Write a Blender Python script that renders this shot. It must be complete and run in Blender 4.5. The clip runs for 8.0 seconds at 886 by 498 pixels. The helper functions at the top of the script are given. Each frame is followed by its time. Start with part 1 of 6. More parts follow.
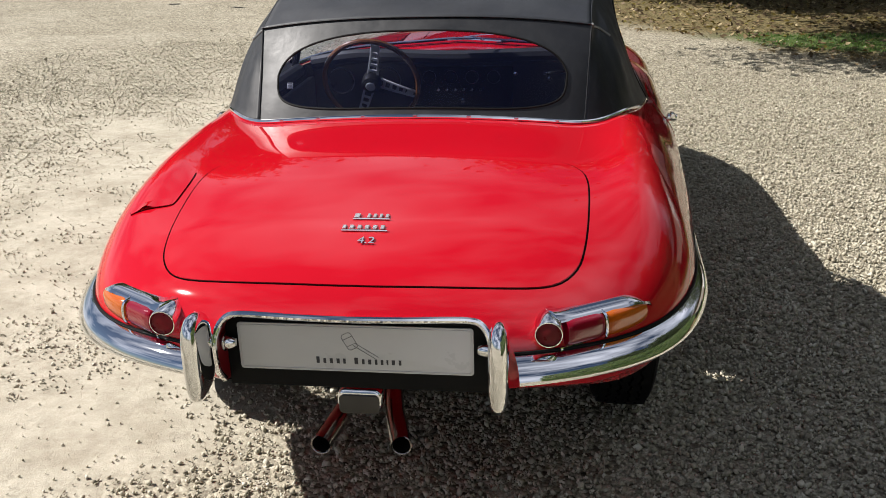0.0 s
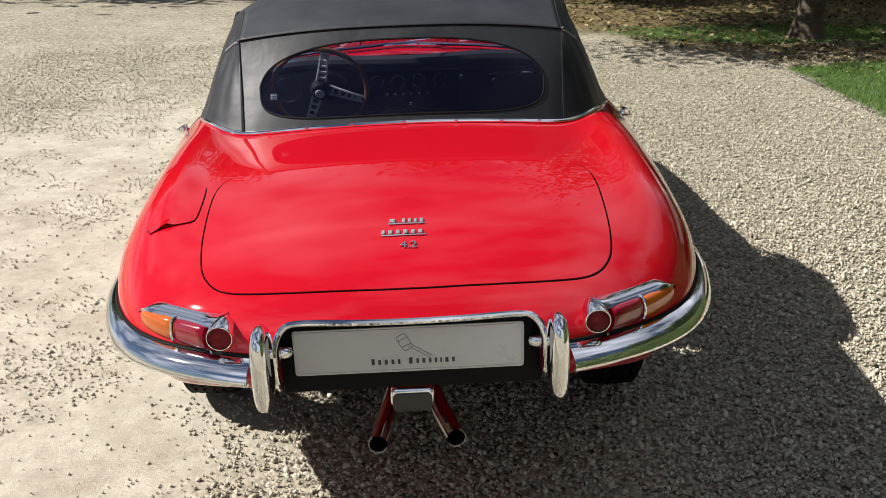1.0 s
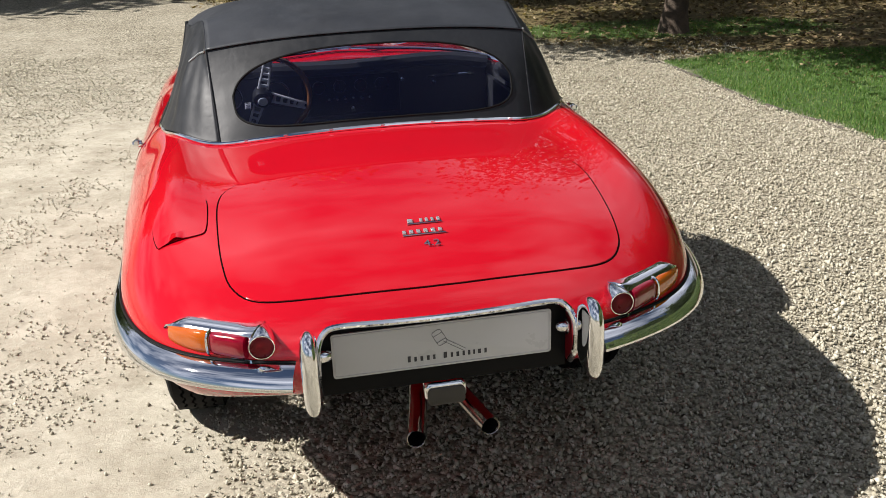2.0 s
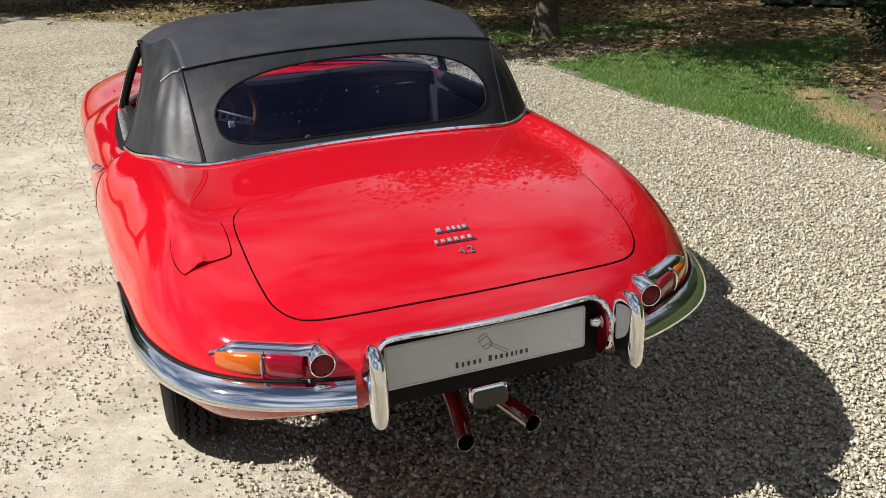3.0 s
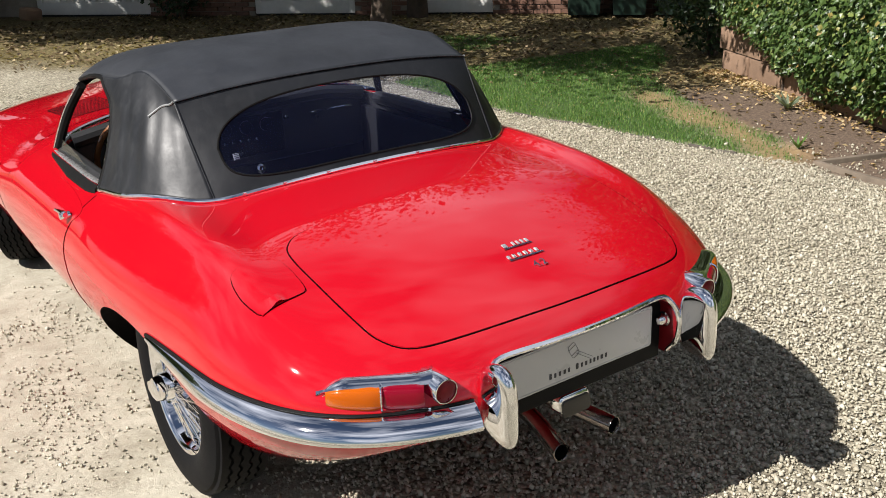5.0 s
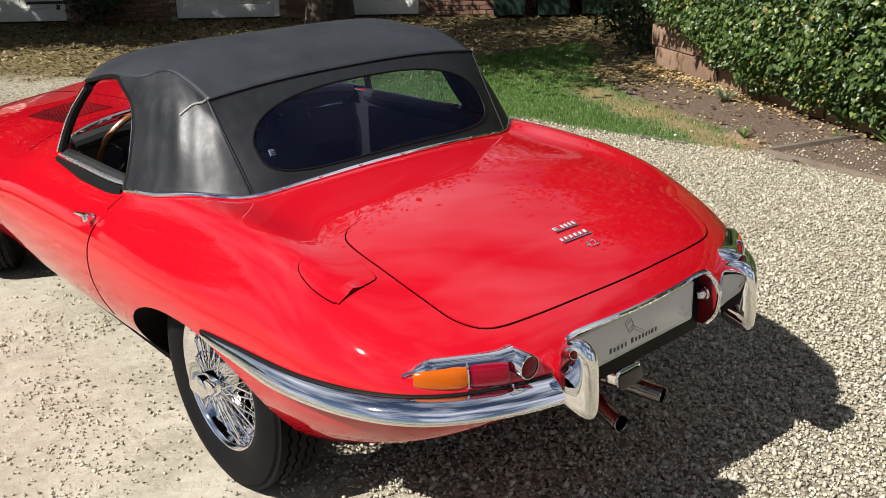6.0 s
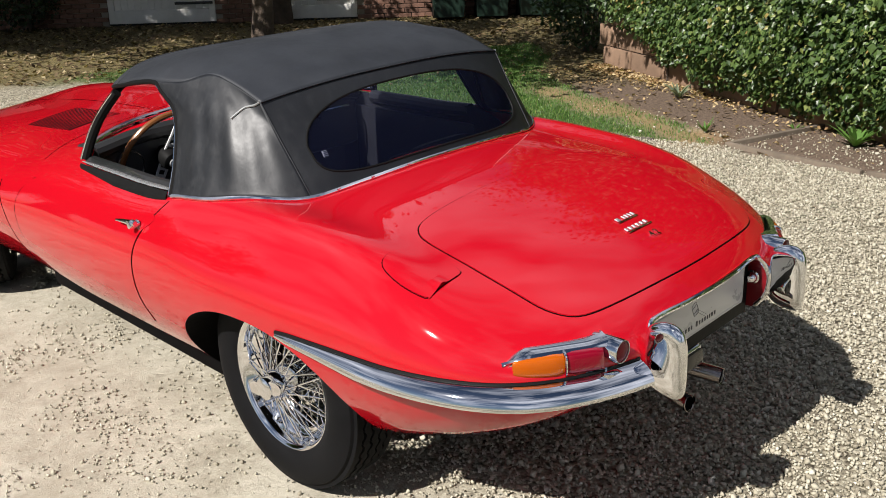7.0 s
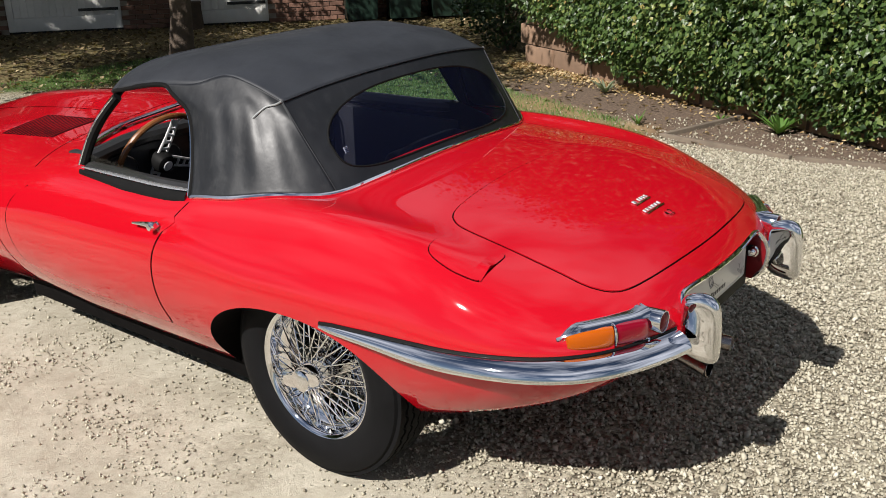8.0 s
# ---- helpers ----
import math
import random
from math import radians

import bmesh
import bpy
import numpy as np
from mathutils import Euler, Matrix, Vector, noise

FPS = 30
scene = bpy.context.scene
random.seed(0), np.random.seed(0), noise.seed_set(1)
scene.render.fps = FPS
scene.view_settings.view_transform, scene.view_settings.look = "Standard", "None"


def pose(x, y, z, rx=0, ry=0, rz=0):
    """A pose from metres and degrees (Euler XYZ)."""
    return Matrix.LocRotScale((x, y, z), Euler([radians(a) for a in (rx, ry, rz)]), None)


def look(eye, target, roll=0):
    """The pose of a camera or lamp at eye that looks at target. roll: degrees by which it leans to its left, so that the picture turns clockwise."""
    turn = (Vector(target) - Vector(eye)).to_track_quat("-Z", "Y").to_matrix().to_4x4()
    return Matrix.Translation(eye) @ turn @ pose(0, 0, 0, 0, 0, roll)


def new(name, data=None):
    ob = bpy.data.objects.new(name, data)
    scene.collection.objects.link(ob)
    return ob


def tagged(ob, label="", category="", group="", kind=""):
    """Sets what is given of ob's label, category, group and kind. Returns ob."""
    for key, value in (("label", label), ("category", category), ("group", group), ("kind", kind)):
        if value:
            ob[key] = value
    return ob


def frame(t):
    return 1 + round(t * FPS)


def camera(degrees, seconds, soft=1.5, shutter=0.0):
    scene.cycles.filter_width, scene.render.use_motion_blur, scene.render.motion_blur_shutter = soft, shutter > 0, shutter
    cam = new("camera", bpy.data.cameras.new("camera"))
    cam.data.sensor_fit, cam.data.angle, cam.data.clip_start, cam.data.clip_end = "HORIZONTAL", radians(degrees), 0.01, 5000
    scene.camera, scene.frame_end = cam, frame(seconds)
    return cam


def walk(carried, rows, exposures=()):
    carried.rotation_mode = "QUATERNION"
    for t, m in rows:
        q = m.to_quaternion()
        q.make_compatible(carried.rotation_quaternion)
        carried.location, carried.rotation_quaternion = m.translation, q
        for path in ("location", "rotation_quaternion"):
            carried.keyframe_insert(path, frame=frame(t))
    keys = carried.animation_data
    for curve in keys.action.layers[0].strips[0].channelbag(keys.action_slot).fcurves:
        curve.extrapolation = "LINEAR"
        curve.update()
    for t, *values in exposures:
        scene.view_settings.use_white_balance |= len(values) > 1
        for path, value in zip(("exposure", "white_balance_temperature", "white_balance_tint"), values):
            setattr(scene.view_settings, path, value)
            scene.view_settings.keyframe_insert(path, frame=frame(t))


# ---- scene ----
from mathutils.bvhtree import BVHTree
from mathutils.geometry import barycentric_transform

cam = camera(51.5, 8.0, soft=0.85)
METRES, TURN = 3.10, 7.8
ROWS = [
    (0.0, 0.0, 0.0, 0.0, -0.01, -21.41, 0.02),
    (0.5, -0.0628, 0.001, 0.0065, -4.61, -21.51, 0.12),
    (1.0, -0.1338, -0.0183, 0.0129, -9.41, -21.51, 0.23),
    (1.5, -0.1933, -0.0241, 0.0154, -13.86, -21.47, 0.34),
    (3.0, -0.3888, 0.0323, 0.0245, -28.32, -21.06, 0.73),
    (3.5, -0.4429, 0.0561, 0.0278, -32.41, -20.72, 0.88),
    (4.0, -0.4811, 0.0981, 0.0269, -35.51, -20.41, 0.99),
    (4.5, -0.5178, 0.1319, 0.0288, -38.66, -20.22, 1.1),
    (6.0, -0.6681, 0.221, 0.0251, -47.72, -20.06, 1.38),
    (6.5, -0.7085, 0.2695, 0.0293, -50.09, -20.05, 1.45),
    (7.0, -0.7641, 0.3039, 0.0287, -52.86, -20.03, 1.51),
    (7.5, -0.8272, 0.3329, 0.0344, -56.36, -20.05, 1.6),
    (8.0, -0.8621, 0.3801, 0.032, -59.53, -20.06, 1.7),
]
walk(cam, [(t, pose(0.434, -2.622, 1.517, 0, 0, TURN) @ pose(METRES * x, METRES * y, METRES * z, 90 + pitch, roll, yaw)) for t, x, y, z, yaw, pitch, roll in ROWS],
     [(0.0, 0.74, 6450, 14), (4.0, 0.73, 6450, 14), (6.0, 0.68, 6450, 14), (7.0, 0.56, 6450, 14), (8.0, 0.49, 6450, 14)])

# ---------------------------------------------------------------- light
SUN_FROM = Vector((-1.02, 0.0, 1.0))
world = bpy.data.worlds.new("sky")
scene.world = world
world.use_nodes = True
wn, wl = world.node_tree.nodes, world.node_tree.links
wn.clear()
w_out = wn.new("ShaderNodeOutputWorld")
w_bg = wn.new("ShaderNodeBackground")
w_bg.inputs["Strength"].default_value = 0.0240
w_sky = wn.new("ShaderNodeTexSky")
w_sky.sky_type = "NISHITA"
w_sky.sun_disc = False
w_sky.sun_elevation = math.atan2(1.0, 1.02)
w_sky.sun_rotation = radians(270)
w_sky.air_density, w_sky.dust_density = 1.0, 0.15
w_co = wn.new("ShaderNodeTexCoord")
w_map = wn.new("ShaderNodeMapping")
w_map.inputs["Scale"].default_value = (1.0, 1.0, 1.9)
w_noise = wn.new("ShaderNodeTexNoise")
w_noise.inputs["Scale"].default_value = 1.5
w_noise.inputs["Detail"].default_value = 4.0
w_noise.inputs["Roughness"].default_value = 0.55
w_ramp = wn.new("ShaderNodeValToRGB")
w_ramp.color_ramp.elements[0].position = 0.43
w_ramp.color_ramp.elements[1].position = 0.70
w_mix = wn.new("ShaderNodeMix")
w_mix.data_type = "RGBA"
w_mix.inputs[7].default_value = (22.0, 23.2, 25.5, 1.0)
wl.new(w_co.outputs["Generated"], w_map.inputs["Vector"])
wl.new(w_map.outputs["Vector"], w_noise.inputs["Vector"])
wl.new(w_noise.outputs["Fac"], w_ramp.inputs["Fac"])
wl.new(w_ramp.outputs["Color"], w_mix.inputs[0])
wl.new(w_sky.outputs["Color"], w_mix.inputs[6])
wl.new(w_mix.outputs[2], w_bg.inputs["Color"])
wl.new(w_bg.outputs["Background"], w_out.inputs["Surface"])

sun_data = bpy.data.lights.new("sun", "SUN")
sun_data.energy = 5.0
sun_data.angle = radians(0.53)
sun_data.color = (1.0, 0.975, 0.90)
sun = new("sun", sun_data)
sun.matrix_world = look(SUN_FROM * 30, (0, 0, 0))

# ---------------------------------------------------------------- materials


def shader(name):
    m = bpy.data.materials.new(name)
    m.use_nodes = True
    n = m.node_tree.nodes
    return m, n, m.node_tree.links, n["Principled BSDF"]


def noise_tex(n, l, scale, detail=4.0, rough=0.55, coords=None):
    t = n.new("ShaderNodeTexNoise")
    t.inputs["Scale"].default_value, t.inputs["Detail"].default_value = scale, detail
    t.inputs["Roughness"].default_value = rough
    if coords is not None:
        l.new(coords, t.inputs["Vector"])
    return t.outputs["Fac"]


def ramp(n, l, fac, stops):
    r = n.new("ShaderNodeValToRGB")
    e = r.color_ramp.elements
    e[0].position, e[0].color = stops[0][0], (*stops[0][1], 1)
    e[1].position, e[1].color = stops[-1][0], (*stops[-1][1], 1)
    for p, c in stops[1:-1]:
        x = e.new(p)
        x.color = (*c, 1)
    l.new(fac, r.inputs["Fac"])
    return r.outputs["Color"]


def mixed(n, l, fac, a, b, mode="MIX"):
    m = n.new("ShaderNodeMix")
    m.data_type, m.blend_type = "RGBA", mode
    for sock, v in ((m.inputs[0], fac), (m.inputs[6], a), (m.inputs[7], b)):
        if isinstance(v, (int, float)):
            sock.default_value = v
        elif isinstance(v, tuple):
            sock.default_value = (*v, 1)
        else:
            l.new(v, sock)
    return m.outputs[2]


def bumped(n, l, bsdf, height, dist, strength=1.0):
    b = n.new("ShaderNodeBump")
    b.inputs["Strength"].default_value, b.inputs["Distance"].default_value = strength, dist
    l.new(height, b.inputs["Height"])
    l.new(b.outputs["Normal"], bsdf.inputs["Normal"])


def position(n):
    return n.new("ShaderNodeNewGeometry").outputs["Position"]


def dark_light(c, d):
    return tuple(v * (1 - d) for v in c), tuple(min(1.0, v * (1 + d)) for v in c)


def surface(name, color, rough=0.5, metal=0.0, vary=0.15, scale=20.0, bump=0.0, bump_scale=80.0, coat=0.0,
            rough_vary=0.1, per_object=0.0, per_island=0.0):
    """A material with two scales of change in colour, some in gloss, and fine relief."""
    m, n, l, b = shader(name)
    co = n.new("ShaderNodeTexCoord").outputs["Object"] if not per_object else position(n)
    big = noise_tex(n, l, scale * 0.2, 3, 0.5, co)
    small = noise_tex(n, l, scale, 5, 0.6, co)
    lo, hi = dark_light(color, vary)
    c1 = ramp(n, l, big, [(0.3, lo), (0.7, hi)])
    c2 = ramp(n, l, small, [(0.3, lo), (0.7, hi)])
    col = mixed(n, l, 0.5, c1, c2)
    if per_object:
        r = n.new("ShaderNodeObjectInfo").outputs["Random"]
        d, h = dark_light((1, 1, 1), per_object)
        col = mixed(n, l, 1.0, col, ramp(n, l, r, [(0, d), (1, (1, 1, 1))]), "MULTIPLY")
    if per_island:
        r = n.new("ShaderNodeNewGeometry").outputs["Random Per Island"]
        col = mixed(n, l, 1.0, col, ramp(n, l, r, [(0, (1 - per_island,) * 3), (1, (1, 1, 1))]), "MULTIPLY")
    l.new(col, b.inputs["Base Color"])
    b.inputs["Metallic"].default_value = metal
    mr = n.new("ShaderNodeMapRange")
    mr.inputs["To Min"].default_value, mr.inputs["To Max"].default_value = max(0, rough - rough_vary), min(1, rough + rough_vary)
    l.new(small, mr.inputs["Value"])
    l.new(mr.outputs["Result"], b.inputs["Roughness"])
    if coat:
        b.inputs["Coat Weight"].default_value, b.inputs["Coat Roughness"].default_value = coat, 0.03
    if bump:
        bumped(n, l, b, noise_tex(n, l, bump_scale, 4, 0.6, co), bump)
    return m


def glass(name, tint, gloss_rough=0.02, ior=1.45, sky_haze=0.0, ripple=0.0):
    """A thin pane: lets light straight through and mirrors at grazing angles."""
    m, n, l, b = shader(name)
    n.remove(b)
    tr, gl, mix = n.new("ShaderNodeBsdfTransparent"), n.new("ShaderNodeBsdfGlossy"), n.new("ShaderNodeMixShader")
    fr = n.new("ShaderNodeFresnel")
    fr.inputs["IOR"].default_value = ior
    tr.inputs["Color"].default_value = (*tint, 1)
    gl.inputs["Roughness"].default_value = gloss_rough
    if ripple:
        bp = n.new("ShaderNodeBump")
        bp.inputs["Strength"].default_value, bp.inputs["Distance"].default_value = 0.6, ripple
        l.new(noise_tex(n, l, 9.0, 2, 0.5, n.new("ShaderNodeTexCoord").outputs["Object"]), bp.inputs["Height"])
        l.new(bp.outputs["Normal"], gl.inputs["Normal"])
    l.new(fr.outputs["Fac"], mix.inputs[0])
    l.new(tr.outputs["BSDF"], mix.inputs[1])
    l.new(gl.outputs["BSDF"], mix.inputs[2])
    out = mix.outputs["Shader"]
    # blue diffuse veil: the plastic's haze, with reflected sky put into its colour
    if sky_haze:
        df, mh = n.new("ShaderNodeBsdfDiffuse"), n.new("ShaderNodeMixShader")
        df.inputs["Color"].default_value = (0.13, 0.16, 0.44, 1)
        mh.inputs[0].default_value = sky_haze
        l.new(out, mh.inputs[1])
        l.new(df.outputs["BSDF"], mh.inputs[2])
        out = mh.outputs["Shader"]
    l.new(out, n["Material Output"].inputs["Surface"])
    return m


def lens(name, color):
    m, n, l, b = shader(name)
    b.inputs["Base Color"].default_value = (*color, 1)
    b.inputs["Roughness"].default_value = 0.08
    b.inputs["Specular IOR Level"].default_value = 0.3
    b.inputs["Transmission Weight"].default_value = 0.12
    w = n.new("ShaderNodeTexWave")
    w.inputs["Scale"].default_value = 60.0
    l.new(n.new("ShaderNodeTexCoord").outputs["Object"], w.inputs["Vector"])
    bumped(n, l, b, w.outputs["Fac"], 0.0004, 0.2)
    return m


def scuffed_vinyl(name, dusty, gloss, pale=1.0):
    """Black leathercloth with a fine grain, dusty scuffs and rubbed glossier patches."""
    m, n, l, b = shader(name)
    co = n.new("ShaderNodeTexCoord").outputs["Object"]
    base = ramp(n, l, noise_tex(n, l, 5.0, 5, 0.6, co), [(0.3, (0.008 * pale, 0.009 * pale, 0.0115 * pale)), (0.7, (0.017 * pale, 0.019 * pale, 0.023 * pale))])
    mp = n.new("ShaderNodeMapping")
    mp.inputs["Scale"].default_value = (26.0, 26.0, 5.0)
    l.new(co, mp.inputs["Vector"])
    streak = noise_tex(n, l, 1.6, 6, 0.7, mp.outputs["Vector"])
    dust = ramp(n, l, streak, [(0.50, (0, 0, 0)), (0.78, (dusty,) * 3)])
    col = mixed(n, l, dust, base, (0.105, 0.108, 0.110))
    l.new(col, b.inputs["Base Color"])
    rough = ramp(n, l, noise_tex(n, l, 11.0, 6, 0.65, co), [(0.3, (0.31 + gloss,) * 3), (0.7, (0.47 + gloss,) * 3)])
    l.new(rough, b.inputs["Roughness"])
    crease = noise_tex(n, l, 14.0, 3, 0.5, co)
    grain = noise_tex(n, l, 420.0, 3, 0.6, co)
    h = n.new("ShaderNodeMath")
    h.operation = "MULTIPLY_ADD"
    l.new(grain, h.inputs[0])
    h.inputs[1].default_value = 0.07
    l.new(crease, h.inputs[2])
    bumped(n, l, b, h.outputs[0], 0.0022, 0.7)
    return m


RED = surface("red_paint", (0.425, 0.0036, 0.0105), 0.5, 0.0, 0.04, 3.0, coat=1.0, rough_vary=0.04)
RED.node_tree.nodes["Principled BSDF"].inputs["Specular IOR Level"].default_value = 0.0
RED.node_tree.nodes["Principled BSDF"].inputs["Coat IOR"].default_value = 1.66
CHROME = surface("chrome", (0.87, 0.875, 0.89), 0.03, 1.0, 0.03, 30.0, rough_vary=0.02)
DULL_STEEL = surface("exhaust_steel", (0.30, 0.27, 0.26), 0.2, 1.0, 0.2, 30.0)
SATIN = surface("satin_trim", (0.66, 0.66, 0.66), 0.28, 0.8, 0.08, 40.0)
ALLOY = surface("brushed_alloy", (0.78, 0.78, 0.78), 0.35, 0.2, 0.1, 40.0)
# one vinyl in three tones: roof paler, quarters and back panel darker
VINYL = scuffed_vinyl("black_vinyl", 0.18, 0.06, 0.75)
ROOF_VINYL = scuffed_vinyl("black_roof_vinyl", 0.05, 0.14, 1.5)
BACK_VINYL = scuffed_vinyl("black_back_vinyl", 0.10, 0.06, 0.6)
VINYL.node_tree.nodes["Principled BSDF"].inputs["Specular IOR Level"].default_value = 0.46
BACK_VINYL.node_tree.nodes["Principled BSDF"].inputs["Specular IOR Level"].default_value = 0.55
# pale grey holds the scuffing and a painted highlight along the piping
PIPING = surface("worn_highlit_piping", (0.19, 0.20, 0.20), 0.5, 0.0, 0.3, 40.0)
RUBBER = surface("tyre_rubber", (0.0065, 0.0065, 0.007), 0.7, 0.0, 0.3, 25.0, 0.0006, 150.0)
SEAL = surface("rubber_seal", (0.008, 0.008, 0.008), 0.55, 0.0, 0.2, 30.0)
GAP = surface("panel_gap", (0.004, 0.002, 0.002), 1.0, 0.0, 0.2, 30.0)
UNDERSEAL = surface("underseal", (0.006, 0.0055, 0.0055), 0.9, 0.0, 0.3, 15.0, 0.001, 90.0)
for m, level in ((RUBBER, 0.09), (SEAL, 0.08), (GAP, 0.0), (UNDERSEAL, 0.03)):
    m.node_tree.nodes["Principled BSDF"].inputs["Specular IOR Level"].default_value = level
LOUVRE = surface("louvre_shade", (0.022, 0.0015, 0.002), 0.8, 0.0, 0.2, 30.0)
LOUVRE.node_tree.nodes["Principled BSDF"].inputs["Specular IOR Level"].default_value = 0.05
LEATHER = surface("black_leather", (0.018, 0.018, 0.019), 0.45, 0.0, 0.2, 15.0, 0.0008, 120.0)
CARPET = surface("black_carpet", (0.012, 0.012, 0.013), 0.95, 0.0, 0.3, 40.0, 0.002, 300.0)
WOOD_RIM = surface("varnished_wood", (0.20, 0.075, 0.025), 0.25, 0.0, 0.3, 30.0, coat=0.8)
PLATE = surface("plate_white", (0.50, 0.50, 0.49), 0.30, 0.0, 0.04, 12.0, coat=0.4)
PRINT = surface("print_dark", (0.03, 0.03, 0.035), 0.5, 0.0, 0.1, 40.0)
RED_LENS = lens("red_lens", (0.20, 0.001, 0.012))
AMBER_LENS = lens("amber_lens", (0.44, 0.085, 0.002))
REFLECTOR = surface("reflector", (0.13, 0.004, 0.008), 0.3, 0.0, 0.2, 60.0)
REFLECTOR.node_tree.nodes["Principled BSDF"].inputs["Specular IOR Level"].default_value = 0.2
CLEAR_LENS = lens("clear_lens", (0.055, 0.050, 0.042))
# body red made darker: the recess's shade is put into this colour
RECESS_SHADED_RED = surface("shaded_recess_red", (0.16, 0.004, 0.008), 0.35, 0.0, 0.15, 20.0)
PANE = glass("vinyl_window", (0.62, 0.66, 0.82), 0.03, 1.24, sky_haze=0.020, ripple=0.004)
GLASS = glass("screen_glass", (0.86, 0.90, 0.88))
DIAL = surface("dial_face", (0.05, 0.05, 0.05), 0.3, 0.0, 0.1, 40.0)

# ---------------------------------------------------------------- geometry: a shape is (points, faces)


def spline(keys, t):
    """Smooth monotone curve through (t, value) keys."""
    k = np.array(sorted(keys), float)
    x, y = k[:, 0], k[:, 1]
    h = np.diff(x)
    d = np.diff(y) / h
    m = np.zeros(len(x))
    m[0], m[-1] = d[0], d[-1]
    for i in range(1, len(x) - 1):
        if d[i - 1] * d[i] > 0:
            w1, w2 = 2 * h[i] + h[i - 1], h[i] + 2 * h[i - 1]
            m[i] = (w1 + w2) / (w1 / d[i - 1] + w2 / d[i])
    t = np.clip(np.asarray(t, float), x[0], x[-1])
    i = np.clip(np.searchsorted(x, t) - 1, 0, len(h) - 1)
    s = (t - x[i]) / h[i]
    return ((2 * s**3 - 3 * s**2 + 1) * y[i] + (s**3 - 2 * s**2 + s) * h[i] * m[i]
            + (-2 * s**3 + 3 * s**2) * y[i + 1] + (s**3 - s**2) * h[i] * m[i + 1])


def smooth_line(points, n, closed=False):
    """Catmull-Rom curve through the points, n samples evenly along it."""
    p = [np.array(q, float) for q in points]
    if closed:
        p = [p[-1], *p, p[0], p[1]]
    else:
        p = [2 * p[0] - p[1], *p, 2 * p[-1] - p[-2]]
    out = []
    for a, b, c, d in zip(p, p[1:], p[2:], p[3:]):
        for s in np.linspace(0, 1, 24, endpoint=False):
            out.append(0.5 * (2 * b + (c - a) * s + (2 * a - 5 * b + 4 * c - d) * s * s + (3 * b - a - 3 * c + d) * s**3))
    if not closed:
        out.append(p[-2])
    out = np.array(out)
    if closed:
        out = np.vstack([out, out[:1]])
    run = np.concatenate([[0], np.cumsum(np.linalg.norm(np.diff(out, axis=0), axis=1))])
    at = np.linspace(0, run[-1], n, endpoint=not closed)
    return np.stack([np.interp(at, run, out[:, i]) for i in range(out.shape[1])], 1)


def sheet(P, close_u=False, close_v=False):
    """Faces over a grid of points (rows, columns, 3)."""
    a, b = P.shape[:2]
    F = []
    for i in range(a if close_u else a - 1):
        for j in range(b if close_v else b - 1):
            i2, j2 = (i + 1) % a, (j + 1) % b
            F.append((i * b + j, i * b + j2, i2 * b + j2, i2 * b + j))
    return P.reshape(-1, 3), F


def cat(*shapes):
    V, F, k = [], [], 0
    for v, f in shapes:
        v = np.asarray(v, float)
        V.append(v)
        F += [tuple(i + k for i in q) for q in f]
        k += len(v)
    return np.vstack(V), F


def moved(shape, m):
    v = np.asarray(shape[0], float)
    a = np.array(m)
    return v @ a[:3, :3].T + a[:3, 3], shape[1]


def mirrored(shape):
    v = np.array(shape[0], float)
    v[:, 0] *= -1
    return v, [tuple(reversed(f)) for f in shape[1]]


def tube(points, r, n=10, closed=False, flat=1.0):
    """A round (or flattened) bar along a line; r is one radius or one for each point."""
    p = np.asarray(points, float)
    k = len(p)
    r = np.broadcast_to(np.asarray(r, float), (k,))
    t = np.gradient(p, axis=0)
    if closed:
        t = np.roll(p, -1, 0) - np.roll(p, 1, 0)
    t /= np.linalg.norm(t, axis=1)[:, None] + 1e-12
    up = np.array([0, 0, 1.0]) if abs(t[0][2]) < 0.9 else np.array([1.0, 0, 0])
    rings = []
    a = np.linspace(0, 2 * np.pi, n, endpoint=False)
    for i in range(k):
        up = up - t[i] * up.dot(t[i])
        up /= np.linalg.norm(up) + 1e-12
        side = np.cross(t[i], up)
        rings.append(p[i] + r[i] * (np.outer(np.cos(a), side) + flat * np.outer(np.sin(a), up)))
    V, F = sheet(np.array(rings), close_u=closed, close_v=True)
    if not closed:
        F = F + [tuple(range(n - 1, -1, -1)), tuple(range((k - 1) * n, k * n))]
    return V, F


def lathe(profile, n=48, close=False):
    """Turns (radius, x) pairs round the x axis."""
    a = np.linspace(0, 2 * np.pi, n, endpoint=False)
    P = np.array([[(x, r * math.cos(q), r * math.sin(q)) for r, x in profile] for q in a])
    return sheet(P, close_u=True, close_v=close)


def from_bm(bm):
    bm.verts.index_update()
    V = np.array([v.co[:] for v in bm.verts])
    F = [tuple(v.index for v in f.verts) for f in bm.faces]
    bm.free()
    return V, F


def rounded_box(sx, sy, sz, bevel=0.005, seg=2):
    bm = bmesh.new()
    bmesh.ops.create_cube(bm, size=1.0, matrix=Matrix.Diagonal((sx, sy, sz, 1)))
    if bevel:
        bmesh.ops.bevel(bm, geom=bm.edges[:], offset=bevel, segments=seg, profile=0.6, affect="EDGES")
    return from_bm(bm)


